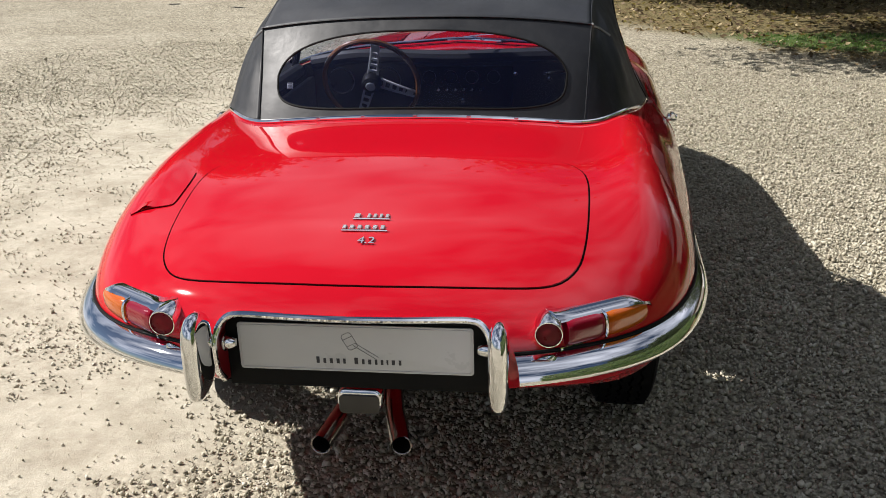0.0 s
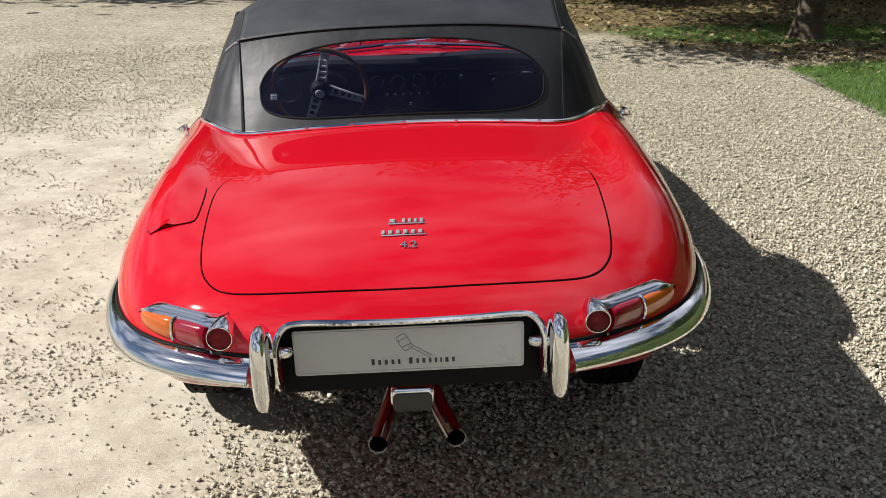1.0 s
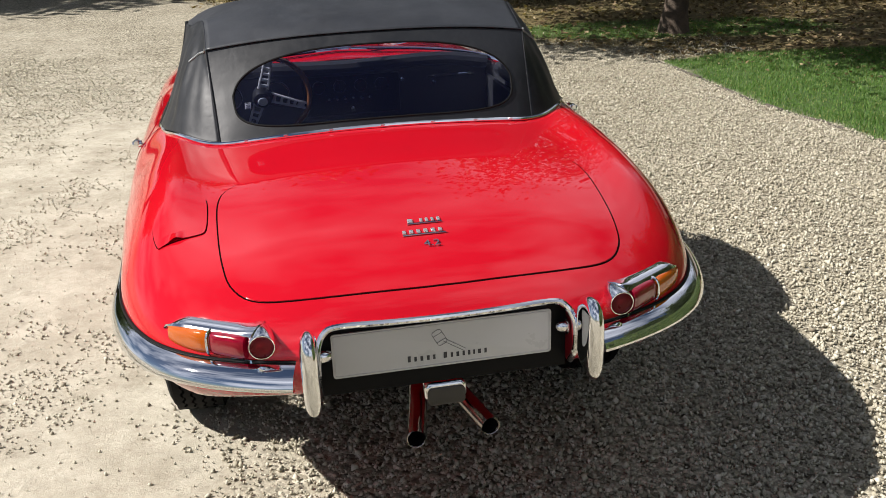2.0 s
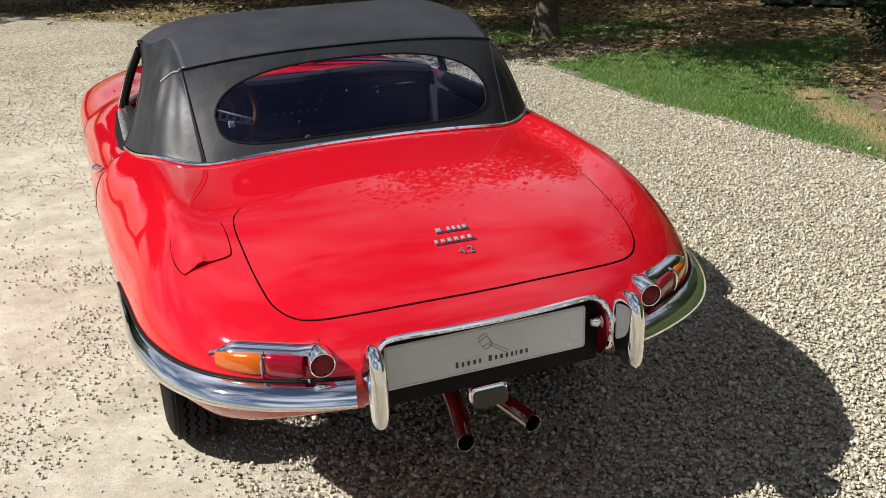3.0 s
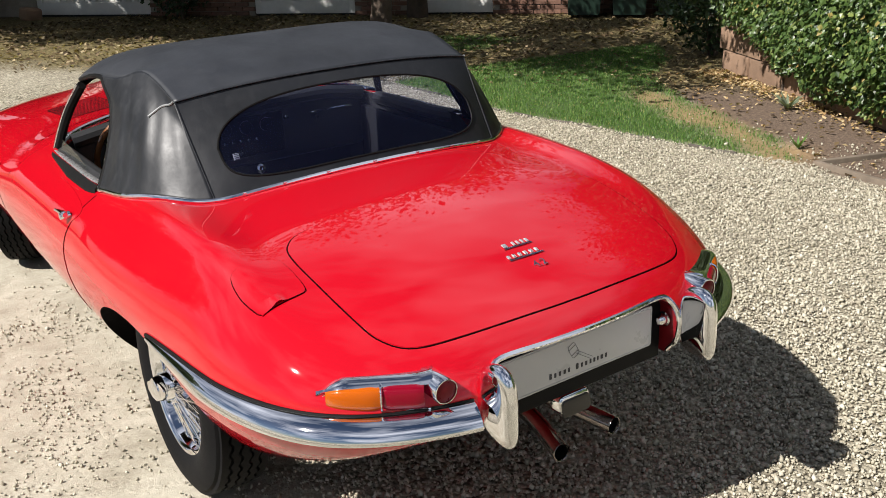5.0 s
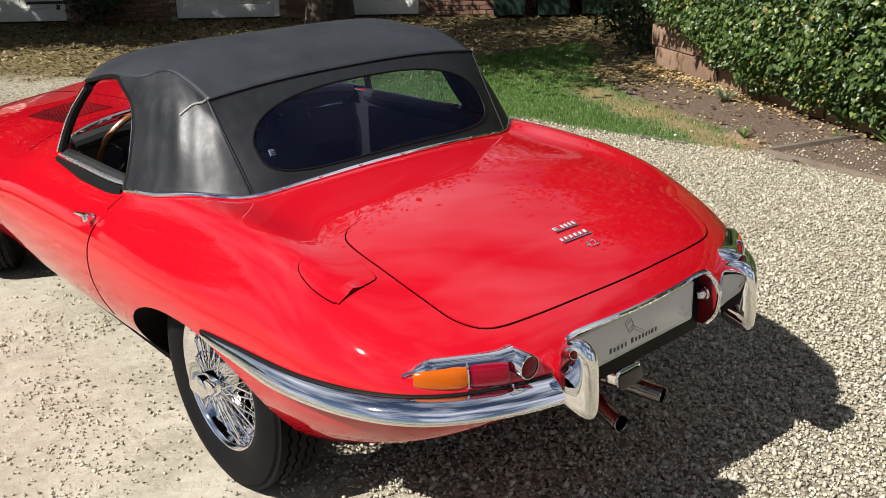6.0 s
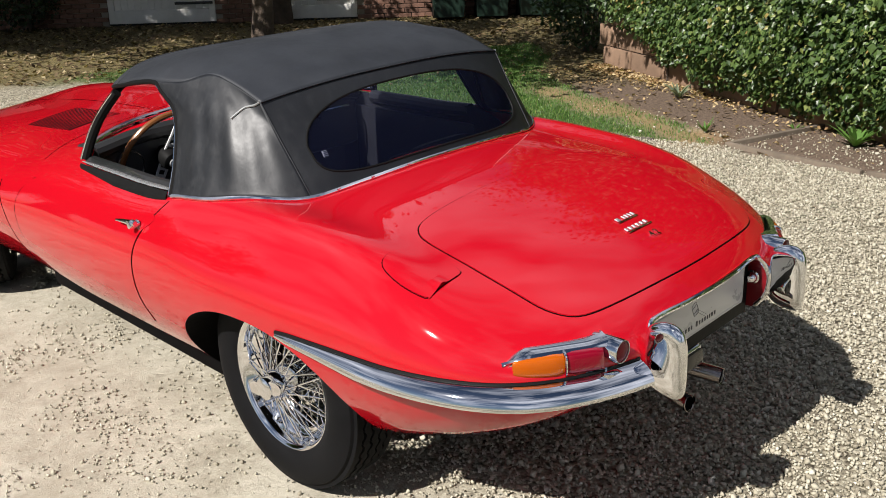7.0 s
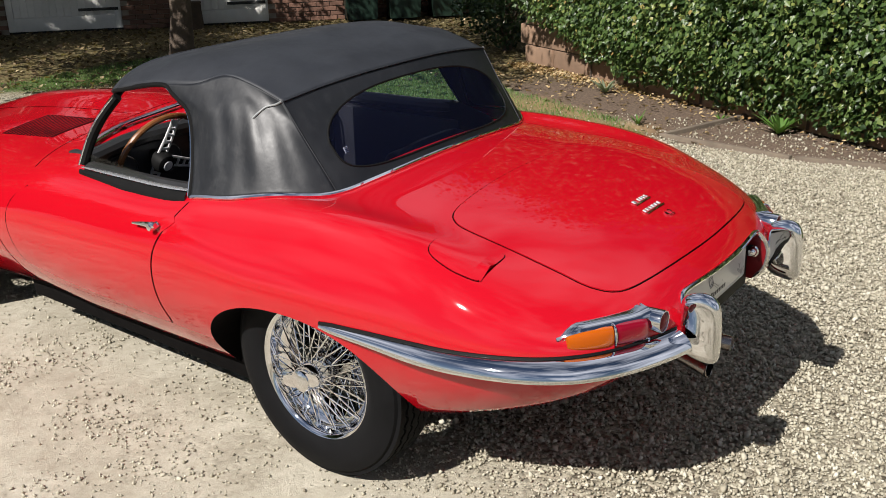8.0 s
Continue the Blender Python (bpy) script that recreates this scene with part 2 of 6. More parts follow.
def slab(outline, thick, bevel=0.0, seg=2):
    """A flat outline (x, y) given thickness in z from 0, with rounded edges."""
    bm = bmesh.new()
    f = bm.faces.new([bm.verts.new((x, y, 0)) for x, y in outline])
    r = bmesh.ops.extrude_face_region(bm, geom=[f])
    bmesh.ops.translate(bm, vec=(0, 0, thick), verts=[v for v in r["geom"] if isinstance(v, bmesh.types.BMVert)])
    bmesh.ops.recalc_face_normals(bm, faces=bm.faces[:])
    if bevel:
        rim = [e for e in bm.edges if abs(e.verts[0].co.z - e.verts[1].co.z) < 1e-6]
        bmesh.ops.bevel(bm, geom=rim, offset=bevel, segments=seg, profile=0.6, affect="EDGES")
    return from_bm(bm)


def round_rect(w, h, r, n=6):
    pts = []
    for cx, cy, a0 in ((w / 2 - r, h / 2 - r, 0), (-w / 2 + r, h / 2 - r, 90), (-w / 2 + r, -h / 2 + r, 180), (w / 2 - r, -h / 2 + r, 270)):
        for i in range(n + 1):
            a = radians(a0 + 90 * i / n)
            pts.append((cx + r * math.cos(a), cy + r * math.sin(a)))
    return pts


def mesh_of(name, shape, material, smooth=True, sharp=35.0):
    me = bpy.data.meshes.new(name)
    me.from_pydata([tuple(v) for v in shape[0]], [], shape[1])
    me.materials.append(material)
    if smooth:
        me.polygons.foreach_set("use_smooth", np.ones(len(me.polygons), bool))
        if sharp:
            me.set_sharp_from_angle(angle=radians(sharp))
    me.update()
    return me


def part(name, shape, material, parent=None, label="", smooth=True, sharp=35.0, m=None):
    """One mesh object of its own, under a thing or a part."""
    data = shape if isinstance(shape, bpy.types.Mesh) else mesh_of(name, shape, material, smooth, sharp)
    ob = new(name, data)
    ob.parent = parent
    if m is not None:
        ob.matrix_basis = m
    if label:
        tagged(ob, label)
    return ob


def thing(name, label, category, group="", at=None, kind=""):
    ob = new(name)
    ob.empty_display_size = 0.1
    if at is not None:
        ob.matrix_basis = at
    return tagged(ob, label, category, group, kind)

# ---------------------------------------------------------------- the car: body form
# The car stands along y with its nose towards +y; the origin is on the ground under the rear axle.
OUTLINE = [(0, -0.965), (0.20, -0.955), (0.40, -0.915), (0.575, -0.83), (0.69, -0.70), (0.762, -0.50), (0.790, -0.25),
           (0.811, 0.0), (0.827, 0.3), (0.840, 0.7), (0.849, 1.2), (0.860, 1.7), (0.862, 2.2), (0.835, 2.6), (0.75, 2.95),
           (0.58, 3.2), (0.35, 3.34), (0, 3.38)]
SPINE = [(-0.965, -0.60), (-0.915, -0.56), (-0.83, -0.52), (-0.7, -0.46), (-0.5, -0.36), (-0.25, -0.2), (0, 0), (2.3, 2.3), (2.6, 2.5),
         (2.95, 2.67), (3.2, 2.78), (3.38, 2.86)]
DECK = [(-1.1, 0.655), (-0.96, 0.715), (-0.76, 0.776), (-0.64, 0.809), (-0.41, 0.850), (-0.2, 0.870), (0.1, 0.882), (0.6, 0.885),
        (1.3, 0.885), (1.9, 0.872), (2.4, 0.835), (2.9, 0.755), (3.4, 0.63)]
WAIST = [(-0.965, 0.590), (-0.7, 0.597), (-0.3, 0.612), (0.0, 0.622), (0.4, 0.618), (1.2, 0.61), (1.8, 0.635), (2.4, 0.635), (3.38, 0.50)]
BOTTOM = [(-0.965, 0.515), (-0.88, 0.49), (-0.78, 0.455), (-0.57, 0.395), (-0.35, 0.335), (0.0, 0.275), (0.4, 0.245), (1.6, 0.24), (2.4, 0.22), (3.38, 0.30)]
INSET = [(-0.965, 0.10), (-0.6, 0.12), (0.0, 0.168), (0.5, 0.226), (1.2, 0.235), (1.7, 0.275), (2.5, 0.25), (3.38, 0.12)]
POWER = [(-0.965, 4.2), (-0.7, 4.8), (-0.35, 6.0), (0.0, 6.4), (0.55, 7.4), (1.2, 7.5), (1.65, 4.5), (3.38, 3.2)]
HAUNCH = [(-1.1, 0.0), (-0.85, 0.0), (-0.62, 0.012), (-0.40, 0.034), (-0.15, 0.050), (0.15, 0.046), (0.45, 0.018), (0.75, 0.0), (3.4, 0.0)]
CROWN_K = [(-1.1, 0.10), (-0.4, 0.09), (-0.1, 0.12), (0.15, 0.12), (0.5, 0.05), (1.3, 0.06), (1.8, 0.10), (3.4, 0.12)]


def deck_height(x, y):
    bulge = 0.030 * np.exp(-(x / 0.17) ** 2) * np.clip((y - 1.25) / 0.5, 0, 1) * np.clip((3.1 - y) / 0.5, 0, 1)
    haunch = spline(HAUNCH, y) * np.exp(-((np.abs(x) - 0.66) / 0.10) ** 2)
    return spline(DECK, y) - spline(CROWN_K, y) * x * x + bulge + haunch


def body_form(rows=230, cols=56, low=16):
    line = smooth_line(OUTLINE, rows)
    line[0, 0] = line[-1, 0] = 0.0
    grid_rows = []
    for ox, oy in line:
        cy = float(spline(SPINE, oy))
        zw, zb = float(spline(WAIST, oy)), float(spline(BOTTOM, oy))
        p = float(spline(POWER, oy))
        rho = np.sin(np.linspace(0, np.pi / 2, cols)) ** 0.9
        rho[0], rho[-1] = 0.0, 1.0
        x, y = rho * ox, cy + rho * (oy - cy)
        d = deck_height(x, y)
        z = d - (d[-1] - zw) * (1 - np.sqrt(np.clip(1 - rho**p, 0, 1)))
        tau = np.linspace(0, 1, low)[1:]
        s = 1 - float(spline(INSET, oy)) * tau**2.1
        lx, ly = s * ox, cy + s * (oy - cy)
        lz = zw - (zw - zb) * tau
        end = [(0.0, cy, zb)]
        grid_rows.append(np.vstack([np.stack([x, y, z], 1), np.stack([lx, ly, lz], 1), end]))
    V, F = sheet(np.array(grid_rows))
    return V, [tuple(reversed(f)) for f in F]


def welded(shape, dist=1e-5):
    bm = bmesh.new()
    vs = [bm.verts.new(v) for v in shape[0]]
    for f in shape[1]:
        bm.faces.new([vs[i] for i in f])
    bmesh.ops.remove_doubles(bm, verts=bm.verts[:], dist=dist)
    bmesh.ops.dissolve_degenerate(bm, edges=bm.edges[:], dist=1e-6)
    bmesh.ops.recalc_face_normals(bm, faces=bm.faces[:])
    return from_bm(bm)


half = body_form()
BODY = welded(cat(half, mirrored(half)))


class Skin:
    """The body's smooth skin, to lay panels, seams and trim on it."""

    def __init__(self, shape):
        me = bpy.data.meshes.new("skin")
        me.from_pydata([tuple(v) for v in shape[0]], [], shape[1])
        me.calc_loop_triangles()
        self.v = [Vector(v) for v in shape[0]]
        self.n = [n.vector.copy() for n in me.vertex_normals]
        self.t = [tuple(t.vertices) for t in me.loop_triangles]
        self.tree = BVHTree.FromPolygons(self.v, self.t)
        bpy.data.meshes.remove(me)

    def shade(self, co, index):
        a, b, c = self.t[index]
        w = barycentric_transform(co, self.v[a], self.v[b], self.v[c], Vector((1, 0, 0)), Vector((0, 1, 0)), Vector((0, 0, 1)))
        return (self.n[a] * w.x + self.n[b] * w.y + self.n[c] * w.z).normalized()

    def cast(self, start, way):
        co, n, i, d = self.tree.ray_cast(Vector(start), Vector(way).normalized())
        if co is None:
            co, n, i, d = self.tree.find_nearest(Vector(start))
        return co, self.shade(co, i)

    def near(self, p):
        co, n, i, d = self.tree.find_nearest(Vector(p))
        return co, self.shade(co, i)

    def laid(self, uv, side):
        """Points (u, v) of a plan on the skin: from above ("z"), from a flank ("l", "r") or from behind ("y")."""
        out = []
        for u, v in uv:
            if side == "z":
                out.append(self.cast((u, v, 3), (0, 0, -1)))
            elif side == "y":
                out.append(self.cast((u, -4, v), (0, 1, 0)))
            else:
                s = -1 if side == "l" else 1
                out.append(self.cast((s * 4, u, v), (-s, 0, 0)))
        return out


SKIN = Skin(BODY)


def panel(name, outline, side, lift, material, parent, rings=26, label="", edge=0.004):
    """A sheet panel that follows the skin, a little proud of it, with a turned-down edge."""
    o = np.array(outline)
    c = o.mean(0)
    k = len(o)
    pts = [c] + [c + (q - c) * s for s in np.linspace(1 / rings, 1, rings) for q in o]
    hits = SKIN.laid(pts, side)
    V = [h[0] + h[1] * lift for h in hits]
    N = [h[1] for h in hits]
    F = [(0, 1 + i, 1 + (i + 1) % k) for i in range(k)]
    for r in range(rings - 1):
        a = 1 + r * k
        F += [(a + i, a + k + i, a + k + (i + 1) % k, a + (i + 1) % k) for i in range(k)]
    last = 1 + (rings - 1) * k
    top = len(V)
    mid = sum((V[last + i] for i in range(k)), Vector()) / k
    for drop in (0.0, edge + lift):
        for i in range(k):
            V.append(V[last + i] - N[last + i] * drop)
            out = V[last + i] - mid
            N.append((out - N[last + i] * out.dot(N[last + i])).normalized())
    F += [(top + i, top + k + i, top + k + (i + 1) % k, top + (i + 1) % k) for i in range(k)]
    # keep faces outward
    a, b, d = (V[j] for j in F[k + 3][:3])
    if (b - a).cross(d - a).dot(N[F[k + 3][0]]) < 0:
        F = [tuple(reversed(f)) for f in F]
    me = bpy.data.meshes.new(name)
    me.from_pydata([tuple(v) for v in V], [], F)
    me.materials.append(material)
    me.polygons.foreach_set("use_smooth", np.ones(len(me.polygons), bool))
    me.normals_split_custom_set_from_vertices([tuple(n) for n in N])
    return part(name, me, material, parent, label)


def seam(uv, side, width, lift=0.0009, closed=False):
    """A narrow ribbon along a line on the skin."""
    hits = SKIN.laid(uv, side)
    P = np.array([h[0][:] for h in hits])
    N = np.array([h[1][:] for h in hits])
    T = np.roll(P, -1, 0) - np.roll(P, 1, 0) if closed else np.gradient(P, axis=0)
    S = np.cross(T, N)
    S /= np.linalg.norm(S, axis=1)[:, None] + 1e-12
    w = width / 2
    G = np.stack([P - S * w + N * lift * 0.2, P - S * w * 0.6 + N * lift, P + S * w * 0.6 + N * lift, P + S * w + N * lift * 0.2], 1)
    return sheet(G, close_u=closed)


def on_skin(uv, side, lift=0.0):
    return np.array([(h[0] + h[1] * lift)[:] for h in SKIN.laid(uv, side)])


# it leans a little to its left on its springs
LEAN = pose(0.012, 0, 0, 0, -1.6, 0.7)
car = thing("sports_car", "glossy red vintage roadster, black soft top raised, on gravel", "car", at=LEAN)


def solid(name, shape, material):
    ob = new(name, mesh_of(name, shape, material, smooth=False))
    return ob


def prism(outline, x0, x1, axis="x"):
    """A closed bar with the outline (a, b) across the axis, from x0 to x1."""
    k = len(outline)
    order = {"x": lambda s, a, b: (s, a, b), "y": lambda s, a, b: (a, s, b), "z": lambda s, a, b: (a, b, s)}[axis]
    V = [order(s, a, b) for s in (x0, x1) for a, b in outline]
    F = [tuple(range(k)), tuple(range(2 * k - 1, k - 1, -1))] + [(i, i + k, (i + 1) % k + k, (i + 1) % k) for i in range(k)]
    bm = bmesh.new()
    vs = [bm.verts.new(v) for v in V]
    for f in F:
        bm.faces.new([vs[i] for i in f])
    bmesh.ops.recalc_face_normals(bm, faces=bm.faces[:])
    return from_bm(bm)


def arch(cy, base, hw, top, n=40, power=2.25):
    pts = []
    for i in range(n + 1):
        a = math.pi * i / n
        c, s = math.cos(a), math.sin(a)
        pts.append((cy + hw * math.copysign(abs(c) ** (2 / power), c), base + (top - base) * abs(s) ** (2 / power)))
    return pts + [(cy - hw, 0.02), (cy + hw, 0.02)]


def disc(cy, cz, r, n=48):
    return [(cy + r * math.cos(2 * math.pi * i / n), cz + r * math.sin(2 * math.pi * i / n)) for i in range(n)]


AXLE_REAR, AXLE_FRONT, HUB_Z, TYRE_R = 0.042, 2.48, 0.337, 0.338
REAR_ARCH = arch(0.058, 0.26, 0.397, 0.592)
FRONT_ARCH = arch(AXLE_FRONT, 0.22, 0.40, 0.63)
RECESS = [(x, z + 0.472) for x, z in round_rect(0.590, 0.40, 0.055)]
COCKPIT = [tuple(p) for p in smooth_line([(0.0, 0.13), (0.38, 0.15), (0.50, 0.22), (0.575, 0.36), (0.645, 0.54), (0.672, 0.80), (0.668, 1.10), (0.58, 1.23), (0.3, 1.26), (0.0, 1.27), (-0.3, 1.26), (-0.58, 1.23),
                                         (-0.668, 1.10), (-0.672, 0.80), (-0.645, 0.54), (-0.575, 0.36), (-0.50, 0.22), (-0.38, 0.15)], 70, closed=True)]


def carved_body():
    """The body with wheel arches, cockpit and number plate recess cut through it."""
    ob = solid("body", BODY, RED)
    cuts = []
    for s in (-1, 1):
        lo, hi = sorted((s * 0.655, s * 1.1))
        cuts.append(solid("cut", prism(REAR_ARCH, lo, hi), UNDERSEAL))
        cuts.append(solid("cut", prism(FRONT_ARCH, lo, hi), UNDERSEAL))
        lo, hi = sorted((s * 0.42, s * 0.685))
        cuts.append(solid("cut", prism(disc(AXLE_REAR, HUB_Z, 0.365), lo, hi), UNDERSEAL))
        cuts.append(solid("cut", prism(disc(AXLE_FRONT, HUB_Z, 0.375), lo, hi), UNDERSEAL))
    cuts.append(solid("cut", prism(RECESS, -1.3, -0.872, "y"), RECESS_SHADED_RED))
    cuts.append(solid("cut", prism(COCKPIT, 0.32, 1.5, "z"), CARPET))
    for c in cuts:
        whole = len(ob.data.polygons)
        for solver in ("EXACT", "MANIFOLD", "FLOAT"):
            b = ob.modifiers.new("cut", "BOOLEAN")
            b.operation, b.object, b.solver, b.material_mode = "DIFFERENCE", c, solver, "TRANSFER"
            bpy.context.view_layer.update()
            me = bpy.data.meshes.new_from_object(ob.evaluated_get(bpy.context.evaluated_depsgraph_get()))
            ob.modifiers.clear()
            if len(me.polygons) > 0.7 * whole:
                ob.data = me
                break
    me = ob.data
    floor_slot = [m.name for m in me.materials].index(UNDERSEAL.name)
    for f in me.polygons:
        if f.normal.z < -0.75 and f.center.y > -0.45:
            f.material_index = floor_slot
    for o in (ob, *cuts):
        bpy.data.objects.remove(o)
    me.name = "body"
    me.polygons.foreach_set("use_smooth", np.ones(len(me.polygons), bool))
    normals = []
    for f in me.polygons:
        for i in f.vertices:
            co = me.vertices[i].co
            if me.materials[f.material_index] is RED:
                near, n = SKIN.near(co)
                normals.append(tuple(n) if (near - co).length < 4e-4 and n.dot(f.normal) > 0.5 else tuple(f.normal))
            else:
                normals.append(tuple(f.normal))
    me.normals_split_custom_set(normals)
    return part("body", me, RED, car, "gloss red curved steel bodywork")


carved_body()

# boot lid
LID = smooth_line([(-0.40, -0.285), (-0.2, -0.262), (0, -0.255), (0.2, -0.262), (0.40, -0.285), (0.468, -0.325), (0.492, -0.40), (0.492, -0.55),
                   (0.482, -0.68), (0.462, -0.755), (0.41, -0.808), (0.3, -0.838), (0.15, -0.856), (0, -0.862), (-0.15, -0.856), (-0.3, -0.838), (-0.41, -0.808),
                   (-0.462, -0.755), (-0.482, -0.68), (-0.492, -0.55), (-0.492, -0.40), (-0.468, -0.325)], 150, closed=True)
LID = LID * np.array([1.018, 1.0]) + np.array([0.0, -0.005])
lid_c = LID.mean(0)
boot_lid = panel("boot_lid", lid_c + (LID - lid_c) * 0.994, "z", 0.0022, RED, car, label="red boot lid with chrome badges")
part("boot_seam", seam(LID, "z", 0.0038, closed=True), GAP, car)

# fuel filler flap with its lifted lip
FLAP = smooth_line([(-0.540, -0.368), (-0.60, -0.360), (-0.652, -0.378), (-0.666, -0.45), (-0.655, -0.522), (-0.64, -0.534), (-0.60, -0.536), (-0.545, -0.537), (-0.530, -0.525), (-0.526, -0.45), (-0.530, -0.38)], 72, closed=True)
flap_c = FLAP.mean(0)
flap = panel("fuel_flap", flap_c + (FLAP - flap_c) * 0.98, "z", 0.003, RED, car, rings=10)
part("flap_seam", seam(FLAP, "z", 0.0026, closed=True), GAP, car)
lip_u = np.linspace(-0.648, -0.540, 25)
lip_rise = 0.009 * np.exp(-((lip_u + 0.605) / 0.016) ** 2)
lip_back = on_skin([(u, -0.505) for u in lip_u], "z", 0.0032)
lip_mid = on_skin([(u, -0.522) for u in lip_u], "z", 0.0036)
lip_edge = on_skin([(u, -0.537) for u in lip_u], "z", 0.0036)
lip_mid[:, 2] += 0.45 * lip_rise
lip_edge[:, 2] += lip_rise
part("lip", sheet(np.stack([lip_back, lip_mid, lip_edge, lip_edge - np.array([0, -0.003, 0.003]), lip_mid - np.array([0, 0, 0.004])], 0)), RED, flap, sharp=60)

# doors, bonnet and sill lines
for side, s in (("l", -1), ("r", 1)):
    DOOR = smooth_line([(0.530, 0.785), (0.565, 0.735), (0.590, 0.68), (0.604, 0.60), (0.612, 0.50), (0.614, 0.435), (0.624, 0.408), (0.66, 0.402), (1.0, 0.398), (1.33, 0.402), (1.40, 0.44), (1.44, 0.50),
                        (1.452, 0.62), (1.43, 0.71), (1.34, 0.770), (1.1, 0.795), (0.8, 0.805)], 130, closed=True)
    dc = DOOR.mean(0)
    door = panel("door", dc + (DOOR - dc) * 0.992, side, 0.0016, RED, car, rings=14, label="red curved door")
    door_line = smooth_line([(0.512, 0.822), (0.535, 0.785), (0.565, 0.735), (0.590, 0.68), (0.604, 0.60), (0.612, 0.50), (0.614, 0.435), (0.624, 0.408), (0.66, 0.402), (1.0, 0.398), (1.33, 0.402), (1.40, 0.44), (1.44, 0.50),
                             (1.452, 0.62), (1.43, 0.71), (1.36, 0.765)], 120)
    part("door_seam", seam(door_line, side, 0.0045), GAP, door)
    part("bonnet_seam", seam(smooth_line([(1.62, 0.72), (1.56, 0.62), (1.54, 0.45), (1.56, 0.3)], 30), side, 0.005), GAP, car)
    # handle: a tapered chrome lever with a push button
    h = on_skin([(0.685, 0.742), (0.64, 0.746), (0.60, 0.748), (0.575, 0.749)], side, 0.022)
    handle = part("door_handle", tube(smooth_line(h, 16), np.interp(np.linspace(0, 1, 16), [0, 0.6, 0.9, 1], [0.004, 0.009, 0.012, 0.008]), 10), CHROME, door)
    b = on_skin([(0.592, 0.748)], side, 0.012)[0]
    part("push_button", moved(lathe([(0.0, 0.024), (0.010, 0.022), (0.013, 0.012), (0.013, -0.01)], 16), Matrix.Translation(b) @ Matrix.Diagonal((s, 1, 1, 1))), CHROME, handle)
part("bonnet_seam", seam([(x, 1.52 - 0.10 * (x / 0.7) ** 2) for x in np.linspace(-0.72, 0.72, 50)], "z", 0.005), GAP, car)
for s in (-1, 1):
    part("bulge_seam", seam([(s * (0.20 + 0.04 * t), 1.55 + t) for t in np.linspace(0, 1.2, 30)], "z", 0.005), GAP, car)
    # louvre panel on the bonnet; the shade in its slots is put into its colour
    lo = [(s * x, y) for x, y in ((0.30, 1.62), (0.52, 1.62), (0.54, 1.98), (0.32, 1.98))]
    lp = panel("louvre_panel", [tuple(np.array(a) * (1 - f) + np.array(b) * f) for a, b in zip(lo, lo[1:] + lo[:1]) for f in np.linspace(0, 1, 10, endpoint=False)], "z", 0.0015, LOUVRE, car, rings=6, label="dark louvred bonnet vents")
    for i in range(14):
        y = 1.645 + i * 0.024
        base = on_skin([(s * (0.315 + 0.0006 * i), y), (s * (0.42 + 0.0006 * i), y), (s * (0.525 + 0.0006 * i), y)], "z", 0.0015)
        part("louvre", tube(smooth_line(base, 10), 0.0016, 6, flat=0.7), RED, lp)

# ---------------------------------------------------------------- the car: tail
# chrome round the number plate recess
trim_line = [(-0.297, 0.515), (-0.299, 0.55), (-0.299, 0.60), (-0.297, 0.632), (-0.280, 0.663), (-0.245, 0.675), (-0.12, 0.677), (0, 0.677)]
trim_line = trim_line + [(-x, z) for x, z in reversed(trim_line[:-1])]
part("plate_trim", tube(smooth_line(on_skin(trim_line, "y", 0.002), 110), 0.0075, 10), CHROME, car, "chrome moulding round the plate recess")
part("recess_board", moved(rounded_box(0.588, 0.008, 0.180, 0.002), pose(0, -0.877, 0.577)), SEAL, car, "black backing board")
plate = part("number_plate", moved(slab(round_rect(0.52, 0.113, 0.008), 0.004, 0.0012), pose(-0.004, -0.884, 0.588, 90, 0, 0)), PLATE, car,
             "pale grey plate with dark printed marks")
part("plate_rim", tube([(x - 0.004, -0.8885, z + 0.588) for x, z in round_rect(0.510, 0.103, 0.007)], 0.0012, 6, closed=True), PLATE, plate)


def bar(x0, x1, z, h, y=-0.8885):
    return moved(rounded_box(x1 - x0, 0.0012, h, 0.0), pose((x0 + x1) / 2, y, z))


bx = -0.093
for w in (0.0125, 0.011, 0.012, 0.012, 0.010, -0.011, 0.0145, 0.010, 0.012, 0.010, 0.010, 0.007, 0.013, 0.010):
    if w > 0:
        big = w in (0.0125, 0.0145)
        part("printed_bar", bar(bx + 0.2 * w, bx + 0.75 * w, 0.5575 + (0.0015 if big else 0), 0.015 if big else 0.0115), PRINT, plate)
        bx += w + 0.0032
    else:
        bx -= w
PRINT_GREY = surface("print_grey", (0.16, 0.16, 0.16), 0.5)
emblem = pose(-0.014, -0.8888, 0.606, 0, -28, 0)
for name, pts in (("emblem_head", [(x, 0, z) for x, z in round_rect(0.024, 0.040, 0.007)]), ("emblem_band", [(-0.012, 0, 0.009), (0.012, 0, 0.009)]),
                  ("emblem_band", [(-0.012, 0, -0.009), (0.012, 0, -0.009)]), ("emblem_shaft", [(0.012, 0, 0.0035), (0.072, 0, 0.0045)]),
                  ("emblem_shaft", [(0.012, 0, -0.0035), (0.072, 0, -0.0025)])):
    part(name, moved(tube(pts, 0.0007, 5, closed=name == "emblem_head"), emblem @ (pose(0, 0, 0, 0, 62, 0) if "shaft" in name else Matrix.Identity(4))), PRINT_GREY, plate)
